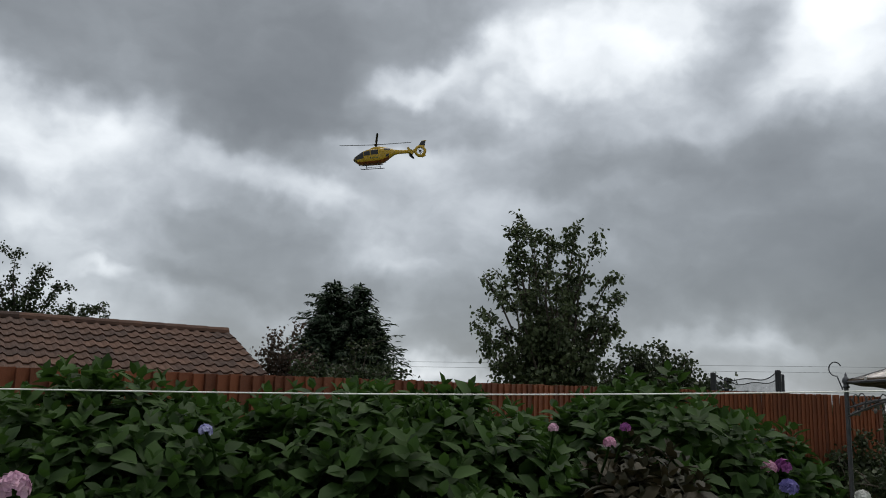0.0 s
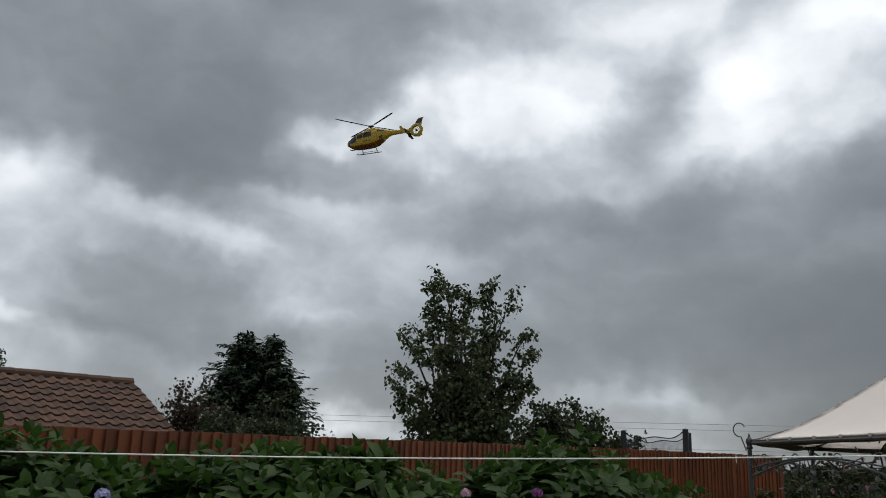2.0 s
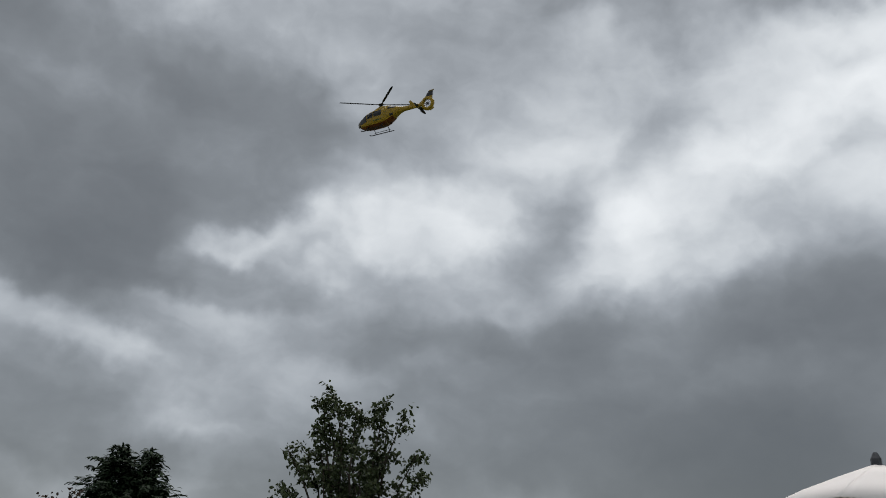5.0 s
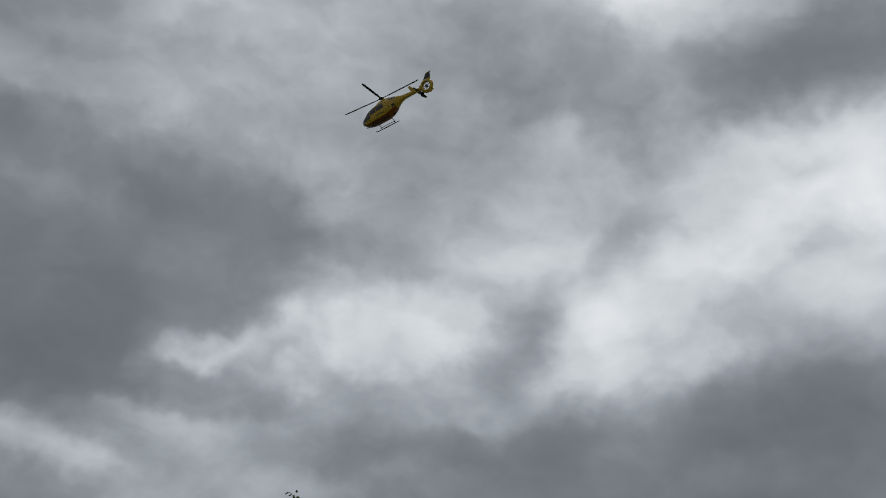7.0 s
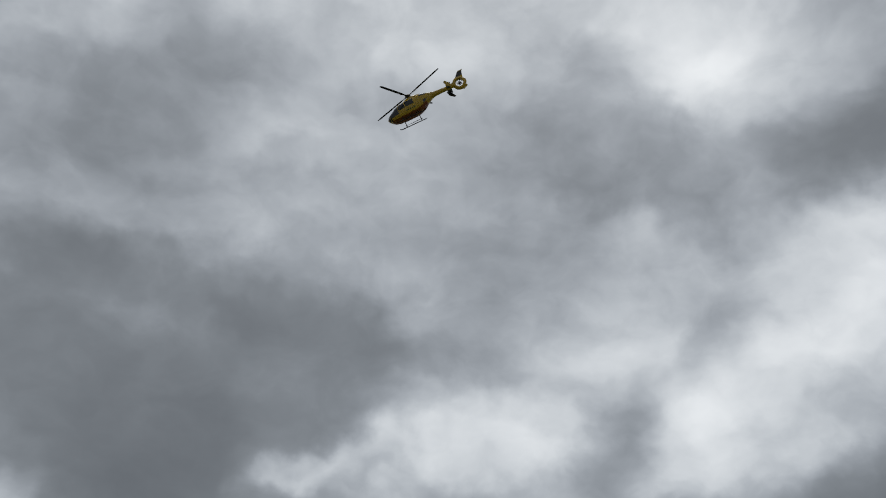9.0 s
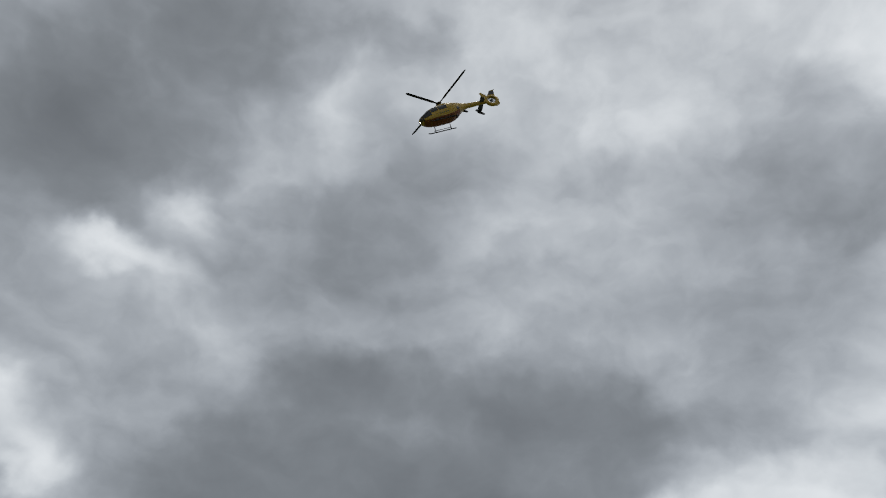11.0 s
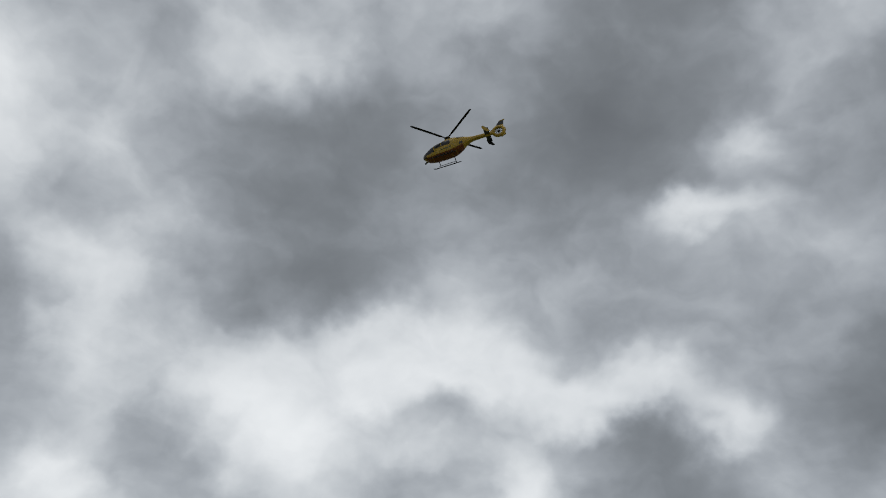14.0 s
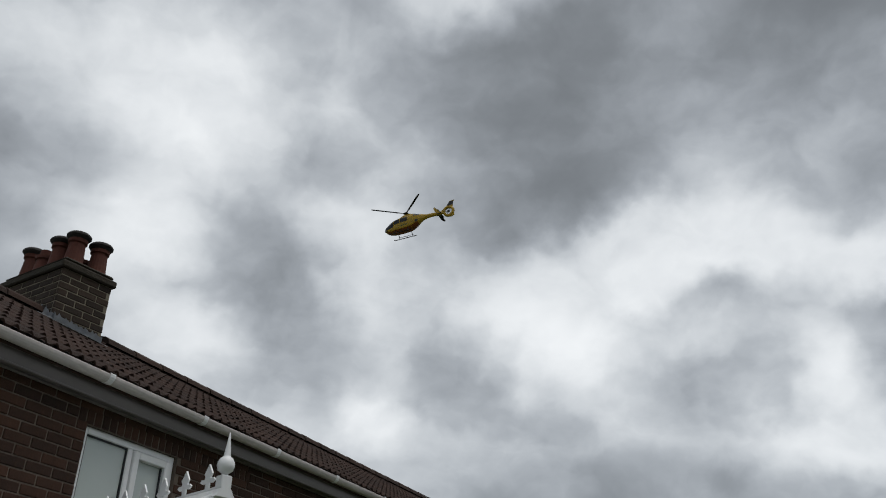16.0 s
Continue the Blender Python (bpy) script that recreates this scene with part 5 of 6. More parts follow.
def broadleaf(name, at, right, tops, trunk_h, leaf, mat, seed, label, per=210, spread=0.38, shape=LEAF_ROUND, trunk_r=0.09, fill=(0, 0, 0)):
    """A tree or tall shrub: limbs to the given tops (sideways, towards the viewer, height), with clumps of leaves along them."""
    rng = np.random.default_rng(seed)
    at = Vector(at)
    right = Vector((*right[:2], 0)).normalized()
    front = Vector((right.y, -right.x, 0))
    t = thing(name, label, name.replace("_", " "), at)
    bm = tube(bmesh.new(), [(0, 0, -0.1), (0.02, 0.01, trunk_h * 0.5), (0, 0.02, trunk_h)], [trunk_r * 1.3, trunk_r, trunk_r * 0.75], 9)
    part("trunk", bm, M_BARK, t)
    pts, ways, ups, sizes = [], [], [], []
    for sx, sy, z in tops:
        end = right * sx + front * sy + Vector((0, 0, z))
        start = Vector((0, 0, trunk_h * rng.uniform(0.7, 1.0)))
        bm = bmesh.new()
        path = limb(bm, start, end, trunk_r * 0.45, 0.008, rng)
        twigs = []
        for q in range(9):
            base = path[2 + q % 4]
            tw = base + Vector(rng.normal(size=3)) * spread * 0.8
            limb(bm, base, tw, 0.012, 0.004, rng)
            twigs.append((base, tw))
        twigs.append((path[-2], path[-1]))
        part("limb", bm, M_BARK, t)
        for q in range(per):
            base, tw = twigs[rng.integers(len(twigs))]
            k = rng.uniform(0.25, 1.05)
            p = base + (tw - base) * k + Vector(rng.normal(size=3)) * spread * 0.3
            out = Vector(rng.normal(size=3)).normalized()
            pts.append(p)
            ways.append(out + Vector((0, 0, -0.35)))
            ups.append(Vector(rng.normal(size=3)) + Vector((0, 0, 0.8)))
            sizes.append(leaf * rng.uniform(0.65, 1.25))
    n, fx, fz = fill
    for q in range(n):
        out = rand_dirs(rng, 1)[0] * rng.uniform(0.2, 1.0)
        pts.append(right * (out[0] * fx) + front * (out[1] * fx * 0.6) + Vector((0, 0, fz * 0.62 + out[2] * fz * 0.38)))
        ways.append(Vector(rng.normal(size=3)))
        ups.append(Vector(rng.normal(size=3)) + Vector((0, 0, 0.8)))
        sizes.append(leaf * rng.uniform(0.7, 1.2))
    leaves("crown", pts, ways, ups, sizes, shape, mat, t)
    return t


# the poplar behind the fence
P_AT = polar(7.4, 0, 17.0)
P_AT.z = 0
broadleaf("tree", P_AT, (0.991, -0.13), (
    (-0.72, 0.2, 5.05), (-0.5, -0.2, 5.1), (-0.75, 0, 4.5), (-0.08, 0.1, 4.98), (0.02, -0.3, 4.6), (0.45, 0.2, 4.85), (0.3, -0.1, 4.7), (0.55, 0.1, 4.6), (0.82, 0, 4.72), (-0.65, 0.1, 4.85), (-0.35, 0.1, 4.9), (0.55, -0.3, 4.1),
    (-1.32, 0.2, 4.05), (-0.95, -0.3, 3.95), (-1.25, 0.2, 3.35), (-1.35, 0, 2.92), (-1.1, 0.3, 2.75), (-1.0, 0, 2.3), (-1.05, -0.3, 2.0), (-0.6, 0.5, 3.7), (-0.3, -0.5, 4.0), (0.1, 0.5, 3.9),
    (0.2, 0.6, 3.2), (-0.4, 0.6, 2.9), (0.5, -0.6, 3.4), (1.15, 0.1, 4.1), (1.3, 0, 3.7), (1.28, 0.2, 3.2), (0.95, -0.2, 3.3), (1.05, 0.2, 2.75), (0.75, 0.4, 2.4), (0.3, 0.5, 2.4), (-0.6, 0.4, 2.2), (0.1, 0, 1.9), (-0.2, -0.4, 3.5)),
    1.1, 0.092, M_POPLAR, 21, "tall leafy poplar with open dark green crown behind the fence", 440, 0.21, LEAF_POINTED, trunk_r=0.1, fill=(4200, 0.95, 3.3))


def conifer(at, height, radius, seed, label, tops):
    rng = np.random.default_rng(seed)
    t = thing("conifer", label, "conifer", at)
    part("trunk", tube(bmesh.new(), [(0, 0, -0.1), (0, 0, height * 0.9)], [0.16, 0.03], 8), M_BARK, t)
    pts, ways, ups, sizes = [], [], [], []
    for tx, ty, th, tr in tops:
        n = int(260 * th / 3)
        for k in range(n):
            z = th * (0.12 + 0.88 * (k + rng.uniform()) / n)
            q = 1 - z / th
            length = tr * (0.1 + 1.2 * q ** 0.8) * (rng.uniform(0.65, 1.05) if rng.uniform() < 0.8 else rng.uniform(1.1, 1.5))
            a = rng.uniform(0, 6.28)
            d = Vector((math.cos(a), math.sin(a), 0.0))
            start = Vector((tx, ty, z))
            m = max(8, int(length * 22))
            for i in range(m):
                f = (i + rng.uniform()) / m
                p = start + d * length * f + Vector((0, 0, 0.42 * f - 0.42 * f * f)) * length * 0.9 + Vector(rng.normal(size=3)) * 0.05
                pts.append(p)
                ways.append(d * 1.0 + Vector((rng.normal() * 0.55, rng.normal() * 0.55, rng.uniform(-0.5, 0.45))))
                ups.append(Vector((rng.normal() * 0.3, rng.normal() * 0.3, 1)))
                sizes.append(rng.uniform(0.12, 0.28))
        for k in range(900):
            z = th * rng.uniform(0.1, 0.9)
            q = tr * (0.12 + 0.8 * (1 - z / th) ** 0.8) * rng.uniform(0, 0.8)
            a = rng.uniform(0, 6.28)
            pts.append(Vector((tx + q * math.cos(a), ty + q * math.sin(a), z)))
            ways.append(Vector((math.cos(a), math.sin(a), rng.uniform(-0.4, 0.6))))
            ups.append(Vector((rng.normal(), rng.normal(), 0.6)))
            sizes.append(rng.uniform(0.2, 0.36))
        # long upswept boughs that stand out of the mass, their tips hanging
        for k in range(int(26 * th / 4)):
            z = th * rng.uniform(0.2, 0.9)
            length = tr * (0.22 + 1.25 * (1 - z / th) ** 0.75) * rng.uniform(1.05, 1.4)
            a = rng.uniform(0, 6.28)
            d = Vector((math.cos(a), math.sin(a), 0))
            for i in range(34):
                f = 0.35 + 0.65 * (i + rng.uniform()) / 34
                p = Vector((tx, ty, z)) + d * length * f + Vector((0, 0, length * (0.62 * f - 0.34 * f * f)))
                side = Vector((-d.y, d.x, 0)) * rng.uniform(-1, 1)
                pts.append(p + side * 0.1 * (1.2 - f))
                ways.append(d + side * 0.9 + Vector((0, 0, rng.uniform(-0.35, 0.5))))
                ups.append(Vector((rng.normal() * 0.4, rng.normal() * 0.4, 1)))
                sizes.append(rng.uniform(0.13, 0.26) * (1.25 - 0.5 * f))
        for k in range(10):
            pts.append(Vector((tx, ty, th * (0.93 + 0.007 * k))))
            ways.append(Vector((rng.normal() * 0.35, rng.normal() * 0.35, 1)))
            ups.append(Vector((rng.normal(), rng.normal(), 0.2)))
            sizes.append(rng.uniform(0.12, 0.25))
    leaves("sprays", pts, ways, ups, sizes, LEAF_SPRAY, M_CONIFER, t)
    return t


C_AT = polar(-6.4, 0, 26.0)
C_AT.z = 0
conifer(C_AT, 5.3, 1.5, 31, "dark bushy conifer with drooping sprays and two tops", ((-0.42, 0, 5.1, 1.45), (0.36, 0.1, 5.05, 1.5), (0.0, 0.3, 4.4, 1.6), (0.85, -0.2, 4.0, 1.0), (-0.85, 0, 3.95, 0.95)))


def shrub(az, el_top, r, half, mat, seed, label, n=14, leaf=0.08, per=110, shape=LEAF_ROUND):
    top = polar(az, el_top, r)
    h = top.z
    rng = np.random.default_rng(seed)
    tops = []
    for k in range(n):
        x = rng.uniform(-1, 1)
        tops.append((x * half, rng.uniform(-0.5, 0.5) * half, h * (1 - 0.35 * abs(x) ** 1.5) * rng.uniform(0.72, 1.0) - leaf))
    a = radians(az)
    return broadleaf("shrub", (top.x, top.y, 0), (math.cos(a), -math.sin(a)), tops, h * 0.35, leaf, mat, seed, label, per, 0.06 * h + half * 0.12, shape, 0.05, (1100, half * 0.9, h * 0.9))


shrub(-10.4, 5.0, 22.0, 1.0, M_SHRUB_RED, 41, "reddish-brown leafed shrub beside the conifer", 18, 0.08, 260)
shrub(-8.6, 3.3, 21.0, 0.8, M_SHRUB, 42, "dark green shrub in front of the conifer", 14, 0.075, 210)
shrub(-5.2, 4.2, 23.0, 1.1, M_SHRUB, 49, "grey-green leafy shrub in front of the conifer", 16, 0.075, 220)
shrub(-2.4, 2.6, 22.0, 0.75, M_SHRUB, 43, "low sprawling shrub with upright sprigs behind the fence", 9, 0.09, 60)
shrub(15.2, 5.0, 21.0, 1.05, M_SHRUB, 44, "rounded dark green shrub behind the fence", 20, 0.085, 260)
shrub(12.2, 4.6, 20.0, 0.9, M_SHRUB, 45, "dark green shrub beside the poplar", 16, 0.085, 240)
shrub(17.4, 3.0, 22.0, 0.6, M_SHRUB, 46, "thin pale shrub beside the trampoline net", 8, 0.07, 50)
shrub(19.6, 2.1, 23.0, 0.9, M_SHRUB, 47, "low shrub behind the trampoline net", 8, 0.08, 60)
shrub(8.6, 2.0, 14.0, 0.25, M_HYDRANGEA, 48, "pale green shrub top showing over the fence", 5, 0.10, 26)
shrub(5.9, 2.0, 13.0, 0.22, M_HYDRANGEA, 50, "pale green shrub top showing over the fence", 5, 0.10, 26)
# the tree behind the garage
T_AT = polar(-26.3, 0, 27.0)
T_AT.z = 0
broadleaf("tree", T_AT, (0.896, 0.443), ((-0.3, 0, 5.25), (0.3, 0.2, 4.9), (-1.2, 0, 5.0), (-2.0, 0.2, 4.6), (0.9, 0, 4.6), (0.4, 0, 4.3), (-0.6, 0, 4.5), (1.3, 0, 4.0), (1.75, 0, 4.05), (2.15, 0.2, 4.1), (1.1, 0.2, 3.9), (-1.5, 0.3, 4.0), (-0.2, 0.3, 4.0), (0.1, 0.1, 4.6)),
          2.2, 0.075, M_SHRUB, 22, "open leafy tree behind the garage roof", 560, 0.27, trunk_r=0.12, fill=(600, 1.4, 4.0))


# ---- beyond the gazebo: shrubs, railings, far trees ----
for k, (az, el, r, half) in enumerate(((27.2, 0.9, 17.0, 0.9), (28.9, 0.35, 18.0, 1.1), (30.6, 0.2, 17.5, 1.0), (32.4, 0.4, 19.0, 1.2), (35.0, 0.5, 18.0, 1.4), (26.2, -0.6, 14.6, 0.7), (29.5, -1.6, 13.5, 1.0))):
    shrub(az, el, r, half, M_SHRUB, 60 + k, "dark green garden shrub beyond the gazebo", 12, 0.06, 230)
for k in range(9):
    shrub(23.5 + 2.0 * k, 0.85 + 0.25 * math.sin(k * 2.3), 62.0, 2.6, M_SHRUB, 80 + k, "distant dark tree in the hedgerow", 12, 0.32, 80)


def railings(a, b):
    a, b = Vector(a), Vector(b)
    f = thing("metal_railing", "thin dark metal railing between the shrubs", "railing", a, m=pose(a.x, a.y, 0, 0, 0, math.degrees(math.atan2(b.y - a.y, b.x - a.x))))
    ln = (b - a).length
    for z in (0.3, 1.42):
        part("rail", box(bmesh.new(), (0, -0.012, z - 0.015), (ln, 0.012, z + 0.015)), M_IRON, f)
    k = 0.06
    while k < ln:
        part("bar", tube(bmesh.new(), [(k, 0, -0.05), (k, 0, 1.5)], 0.01, 6), M_IRON, f)
        k += 0.12
    return f


railings(polar(30.2, 0, 15.2), polar(35.0, 0, 15.0))
pk = polar(33.2, 0, 8.9)
pink = broadleaf("rose_bush", (pk.x, pk.y, 0), (0.84, -0.55), ((-0.45, 0, 1.62), (-0.1, 0, 1.78), (0.25, 0, 1.72), (0.6, 0, 1.7), (-0.6, 0, 1.35), (0.0, 0.2, 1.5), (0.5, 0.2, 1.45), (-0.3, 0.2, 1.2), (0.3, 0.2, 1.2)), 0.5, 0.05, M_SHRUB, 71, "climbing rose bush with pink flowers inside the gazebo", 100, 0.22, trunk_r=0.03)
rr = np.random.default_rng(72)
fl_p, fl_w, fl_u, fl_s = [], [], [], []
for k in range(34):
    c = Vector((rr.uniform(-0.75, 0.75) * 0.84, rr.uniform(-0.75, 0.2) * 0.55, rr.uniform(0.95, 1.75)))
    for q in range(9):
        fl_p.append(c)
        fl_w.append(Vector(rr.normal(size=3)) + Vector((-0.3, -0.8, 0)))
        fl_u.append(Vector(rr.normal(size=3)))
        fl_s.append(rr.uniform(0.018, 0.034))
leaves("blossom", fl_p, fl_w, fl_u, fl_s, LEAF_ROUND, M_FLOWER["pink"], pink, "pink rose blossoms")


# ---- trampoline with its safety net ----
def trampoline():
    corners = [polar(17.7, 0, 19.2), polar(18.5, 0, 21.6), polar(21.55, 0, 19.0), polar(21.75, 0, 21.5)]
    for c in corners:
        c.z = 0
    t = thing("trampoline", "trampoline with black foam posts and sagging safety net", "trampoline")
    zt = [polar(17.7, 2.65, 19.2).z, polar(18.5, 2.35, 21.6).z, polar(21.55, 2.85, 19.0).z, polar(21.75, 2.6, 21.5).z]
    for c, z in zip(corners, zt):
        part("post", tube(bmesh.new(), [(c.x, c.y, -0.05), (c.x, c.y, z - 0.02), (c.x, c.y, z)], [0.06, 0.06, 0.045], 10), M_FOAM, t)
    for a, b, za, zb in ((0, 2, zt[0], zt[2]), (1, 3, zt[1], zt[3]), (0, 1, zt[0], zt[1]), (2, 3, zt[2], zt[3])):
        bm = bmesh.new()
        rows = []
        for k in range(25):
            q = k / 24
            p = corners[a].lerp(corners[b], q)
            sag = 0.2 * math.sin(math.pi * q) ** 0.8 + 0.05 * math.sin(3 * math.pi * q)
            rows.append([bm.verts.new((p.x + 0.03 * math.sin(9 * q + j), p.y + 0.03 * math.cos(7 * q + j), 0.8 + (za + (zb - za) * q - sag - 0.8) * j / 6)) for j in range(7)])
        for r1, r2 in zip(rows, rows[1:]):
            for j in range(6):
                bm.faces.new((r1[j], r2[j], r2[j + 1], r1[j + 1]))
        part("net", bm, M_NET, t, "thin dark see-through net", True)
        bm = tube(bmesh.new(), [p for p in [corners[a].lerp(corners[b], k / 24) + Vector((0, 0, (za + (zb - za) * k / 24) - 0.2 * math.sin(math.pi * k / 24) ** 0.8 - 0.05 * math.sin(3 * math.pi * k / 24))) for k in range(25)]], 0.012, 5)
        part("net_hem", bm, M_FOAM, t)
    mid = sum(corners, Vector()) / 4
    bm = lathe(bmesh.new(), [(1.25, 0.78), (1.5, 0.78), (1.5, 0.82), (1.25, 0.82)], 32, Matrix.Translation((mid.x, mid.y, 0)))
    part("bed", bm, M_FOAM, t)
    for k in range(4):
        a = math.pi / 4 + k * math.pi / 2
        part("leg", tube(bmesh.new(), [(mid.x + 1.4 * math.cos(a), mid.y + 1.4 * math.sin(a), -0.05), (mid.x + 1.4 * math.cos(a), mid.y + 1.4 * math.sin(a), 0.78)], 0.03, 8), M_IRON, t)


M_NET = bpy.data.materials.new("safety net")
M_NET.use_nodes = True
nt = M_NET.node_tree
ntex, ntr, nmx = nt.nodes.new("ShaderNodeTexNoise"), nt.nodes.new("ShaderNodeBsdfTransparent"), nt.nodes.new("ShaderNodeMixShader")
ntex.inputs["Scale"].default_value = 14
nt.nodes["Principled BSDF"].inputs["Base Color"].default_value = (0.05, 0.055, 0.06, 1)
nt.nodes["Principled BSDF"].inputs["Roughness"].default_value = 0.9
nrp = nt.nodes.new("ShaderNodeMapRange")
nrp.inputs["To Min"].default_value, nrp.inputs["To Max"].default_value = 0.16, 0.42
nt.links.new(ntex.outputs["Fac"], nrp.inputs["Value"])
nt.links.new(nrp.outputs[0], nmx.inputs[0])
nt.links.new(ntr.outputs[0], nmx.inputs[1])
nt.links.new(nt.nodes["Principled BSDF"].outputs[0], nmx.inputs[2])
nt.links.new(nmx.outputs[0], nt.nodes["Material Output"].inputs["Surface"])
trampoline()


# ---- gazebo ----
def gazebo():
    p1, p2, p3 = polar(25.35, 0, 9.0), polar(33.8, 0, 7.05), polar(28.9, 0, 10.6)
    for p in (p1, p2, p3):
        p.z = 0
    c = Vector((5.86, 7.06, 0))
    posts = [p2, p1, p3, 2 * c - p2, 2 * c - p1, 2 * c - p3]
    top, edge, peak = 1.9, 1.87, 2.78
    g = thing("gazebo", "garden gazebo with cream cloth canopy and dark iron frame", "gazebo")
    for k, p in enumerate(posts):
        out = (p - c).normalized()
        pole = part("pole", tube(bmesh.new(), [(p.x, p.y, -0.05), (p.x, p.y, top - 0.1)], 0.021, 10), M_IRON, g)
        bm = lathe(bmesh.new(), [(0.022, -0.115), (0.031, -0.11), (0.031, -0.095), (0.022, -0.088), (0.026, -0.072), (0.035, -0.05), (0.031, -0.025), (0.018, -0.01), (0.012, 0.0), (0.009, 0.02), (0.002, 0.035)], 12, Matrix.Translation((p.x, p.y, top)))
        part("finial", bm, M_IRON, pole, smooth=True)
        pts = []
        for i in range(19):
            a = radians(-100 + 255 * i / 18)
            r = 0.062 - 0.012 * i / 18
            pts.append(p + out * (0.085 - r * math.cos(a + math.pi)) + Vector((0, 0, top + 0.07 + r * math.sin(a) * 1.15)))
        pts = [p + out * 0.03 + Vector((0, 0, top - 0.13))] + pts
        bm = tube(bmesh.new(), pts, 0.006, 6)
        part("scroll", bm, M_IRON, pole, "curled iron scroll")
    rnd = random.Random(5)
    for k in range(6):
        a, b = posts[k], posts[(k + 1) % 6]
        # canopy panel: sags between the ribs, flares at the rim
        bm = bmesh.new()
        n, m = 12, 12
        rows = []
        for i in range(n + 1):
            q = i / n
            e = a.lerp(b, q)
            row = []
            for j in range(m + 1):
                f = j / m
                p = e.lerp(c, f * 0.86)
                z = edge + (peak - edge) * (0.3 * f + 0.7 * (3 * f * f - 2 * f ** 3)) - 0.05 * math.sin(math.pi * q) * math.sin(math.pi * f)
                row.append(bm.verts.new((p.x, p.y, z)))
            rows.append(row)
        for r1, r2 in zip(rows, rows[1:]):
            for j in range(m):
                bm.faces.new((r1[j], r1[j + 1], r2[j + 1], r2[j]))
        bmesh.ops.solidify(bm, geom=list(bm.faces), thickness=0.003)
        canopy = part("canopy_panel", bm, M_CANOPY, g, "cream cloth canopy panel", True)
        # upper vent tier
        bm = bmesh.new()
        rows = []
        for i in range(n + 1):
            e = a.lerp(b, i / n)
            rows.append([bm.verts.new((*e.lerp(c, 0.55 + 0.45 * f).xy, edge + (peak - edge) * 0.68 + 0.03 + 0.42 * f ** 0.85)) for f in (0, 0.33, 0.66, 1.0)])
        for r1, r2 in zip(rows, rows[1:]):
            for j in range(3):
                bm.faces.new((r1[j], r1[j + 1], r2[j + 1], r2[j]))
        bmesh.ops.remove_doubles(bm, verts=bm.verts, dist=1e-4)
        bmesh.ops.solidify(bm, geom=list(bm.faces), thickness=0.003)
        part("vent_panel", bm, M_CANOPY, g, "cream cloth vent tier", True)
        # hem hanging from the rim, the canopy's underside shade in its brown, and its clips
        bm = bmesh.new()
        rows = []
        for i in range(n + 1):
            q = i / n
            e = a.lerp(b, q)
            inn = (c - e).normalized()
            dz = 0.035 + 0.008 * math.sin(q * 12) + 0.025 * math.sin(math.pi * q)
            rows.append((bm.verts.new((e.x, e.y, edge - 0.002)), bm.verts.new((*(e + inn * 0.02).xy, edge - dz)), bm.verts.new((*(e + inn * 0.16).xy, edge - dz + 0.03))))
        for r1, r2 in zip(rows, rows[1:]):
            for j in range(2):
                bm.faces.new((r1[j], r1[j + 1], r2[j + 1], r2[j]))
        bmesh.ops.solidify(bm, geom=list(bm.faces), thickness=0.003)
        part("hem", bm, M_HEM_SHADE, g, "brown hem with the canopy's underside shade in its colour", True)
        for q in (0.16, 0.33, 0.5, 0.67, 0.84):
            e = a.lerp(b, q)
            part("clip", box(bmesh.new(), (e.x - 0.012, e.y - 0.012, edge - 0.018), (e.x + 0.012, e.y + 0.012, edge + 0.012), 0.003), M_WHITE_OLD, g)
        # frame: top rail, arched brace, curled infill
        part("top_rail", tube(bmesh.new(), [(a.x, a.y, edge - 0.03), (b.x, b.y, edge - 0.03)], 0.013, 6), M_IRON, g)
        pts = [a.lerp(b, q) + Vector((0, 0, 1.52 + 0.17 * math.sin(math.pi * q))) for q in steps(0, 1, 14)]
        part("arch_brace", tube(bmesh.new(), pts, 0.01, 6), M_IRON, g)
        pts = [a.lerp(b, q) + Vector((0, 0, 1.60 + 0.10 * math.sin(math.pi * q))) for q in steps(0, 1, 14)]
        part("arch_brace", tube(bmesh.new(), pts, 0.007, 6), M_IRON, g)
        for q in (0.12, 0.36, 0.64, 0.88):
            mid = a.lerp(b, q)
            d = (b - a).normalized()
            zc = 1.66
            pts = [mid + d * (0.07 * math.cos(w)) + Vector((0, 0, zc + 0.075 * math.sin(w))) for w in steps(0, 5.4, 14)]
            part("scroll", tube(bmesh.new(), pts, 0.006, 5), M_IRON, g)
        part("roof_rib", tube(bmesh.new(), [(a.x, a.y, edge - 0.02), (*a.lerp(c, 0.5).xy, edge + 0.36), (*a.lerp(c, 0.95).xy, peak - 0.03)], 0.011, 6), M_IRON, g)
    part("hub", lathe(bmesh.new(), [(0.05, peak - 0.1), (0.05, peak + 0.2), (0.02, peak + 0.26)], 10, Matrix.Translation((c.x, c.y, 0))), M_IRON, g)
    # string lights looped along the frame
    s = thing("string_lights", "black cable of festoon bulbs looped along the gazebo frame", "string lights")
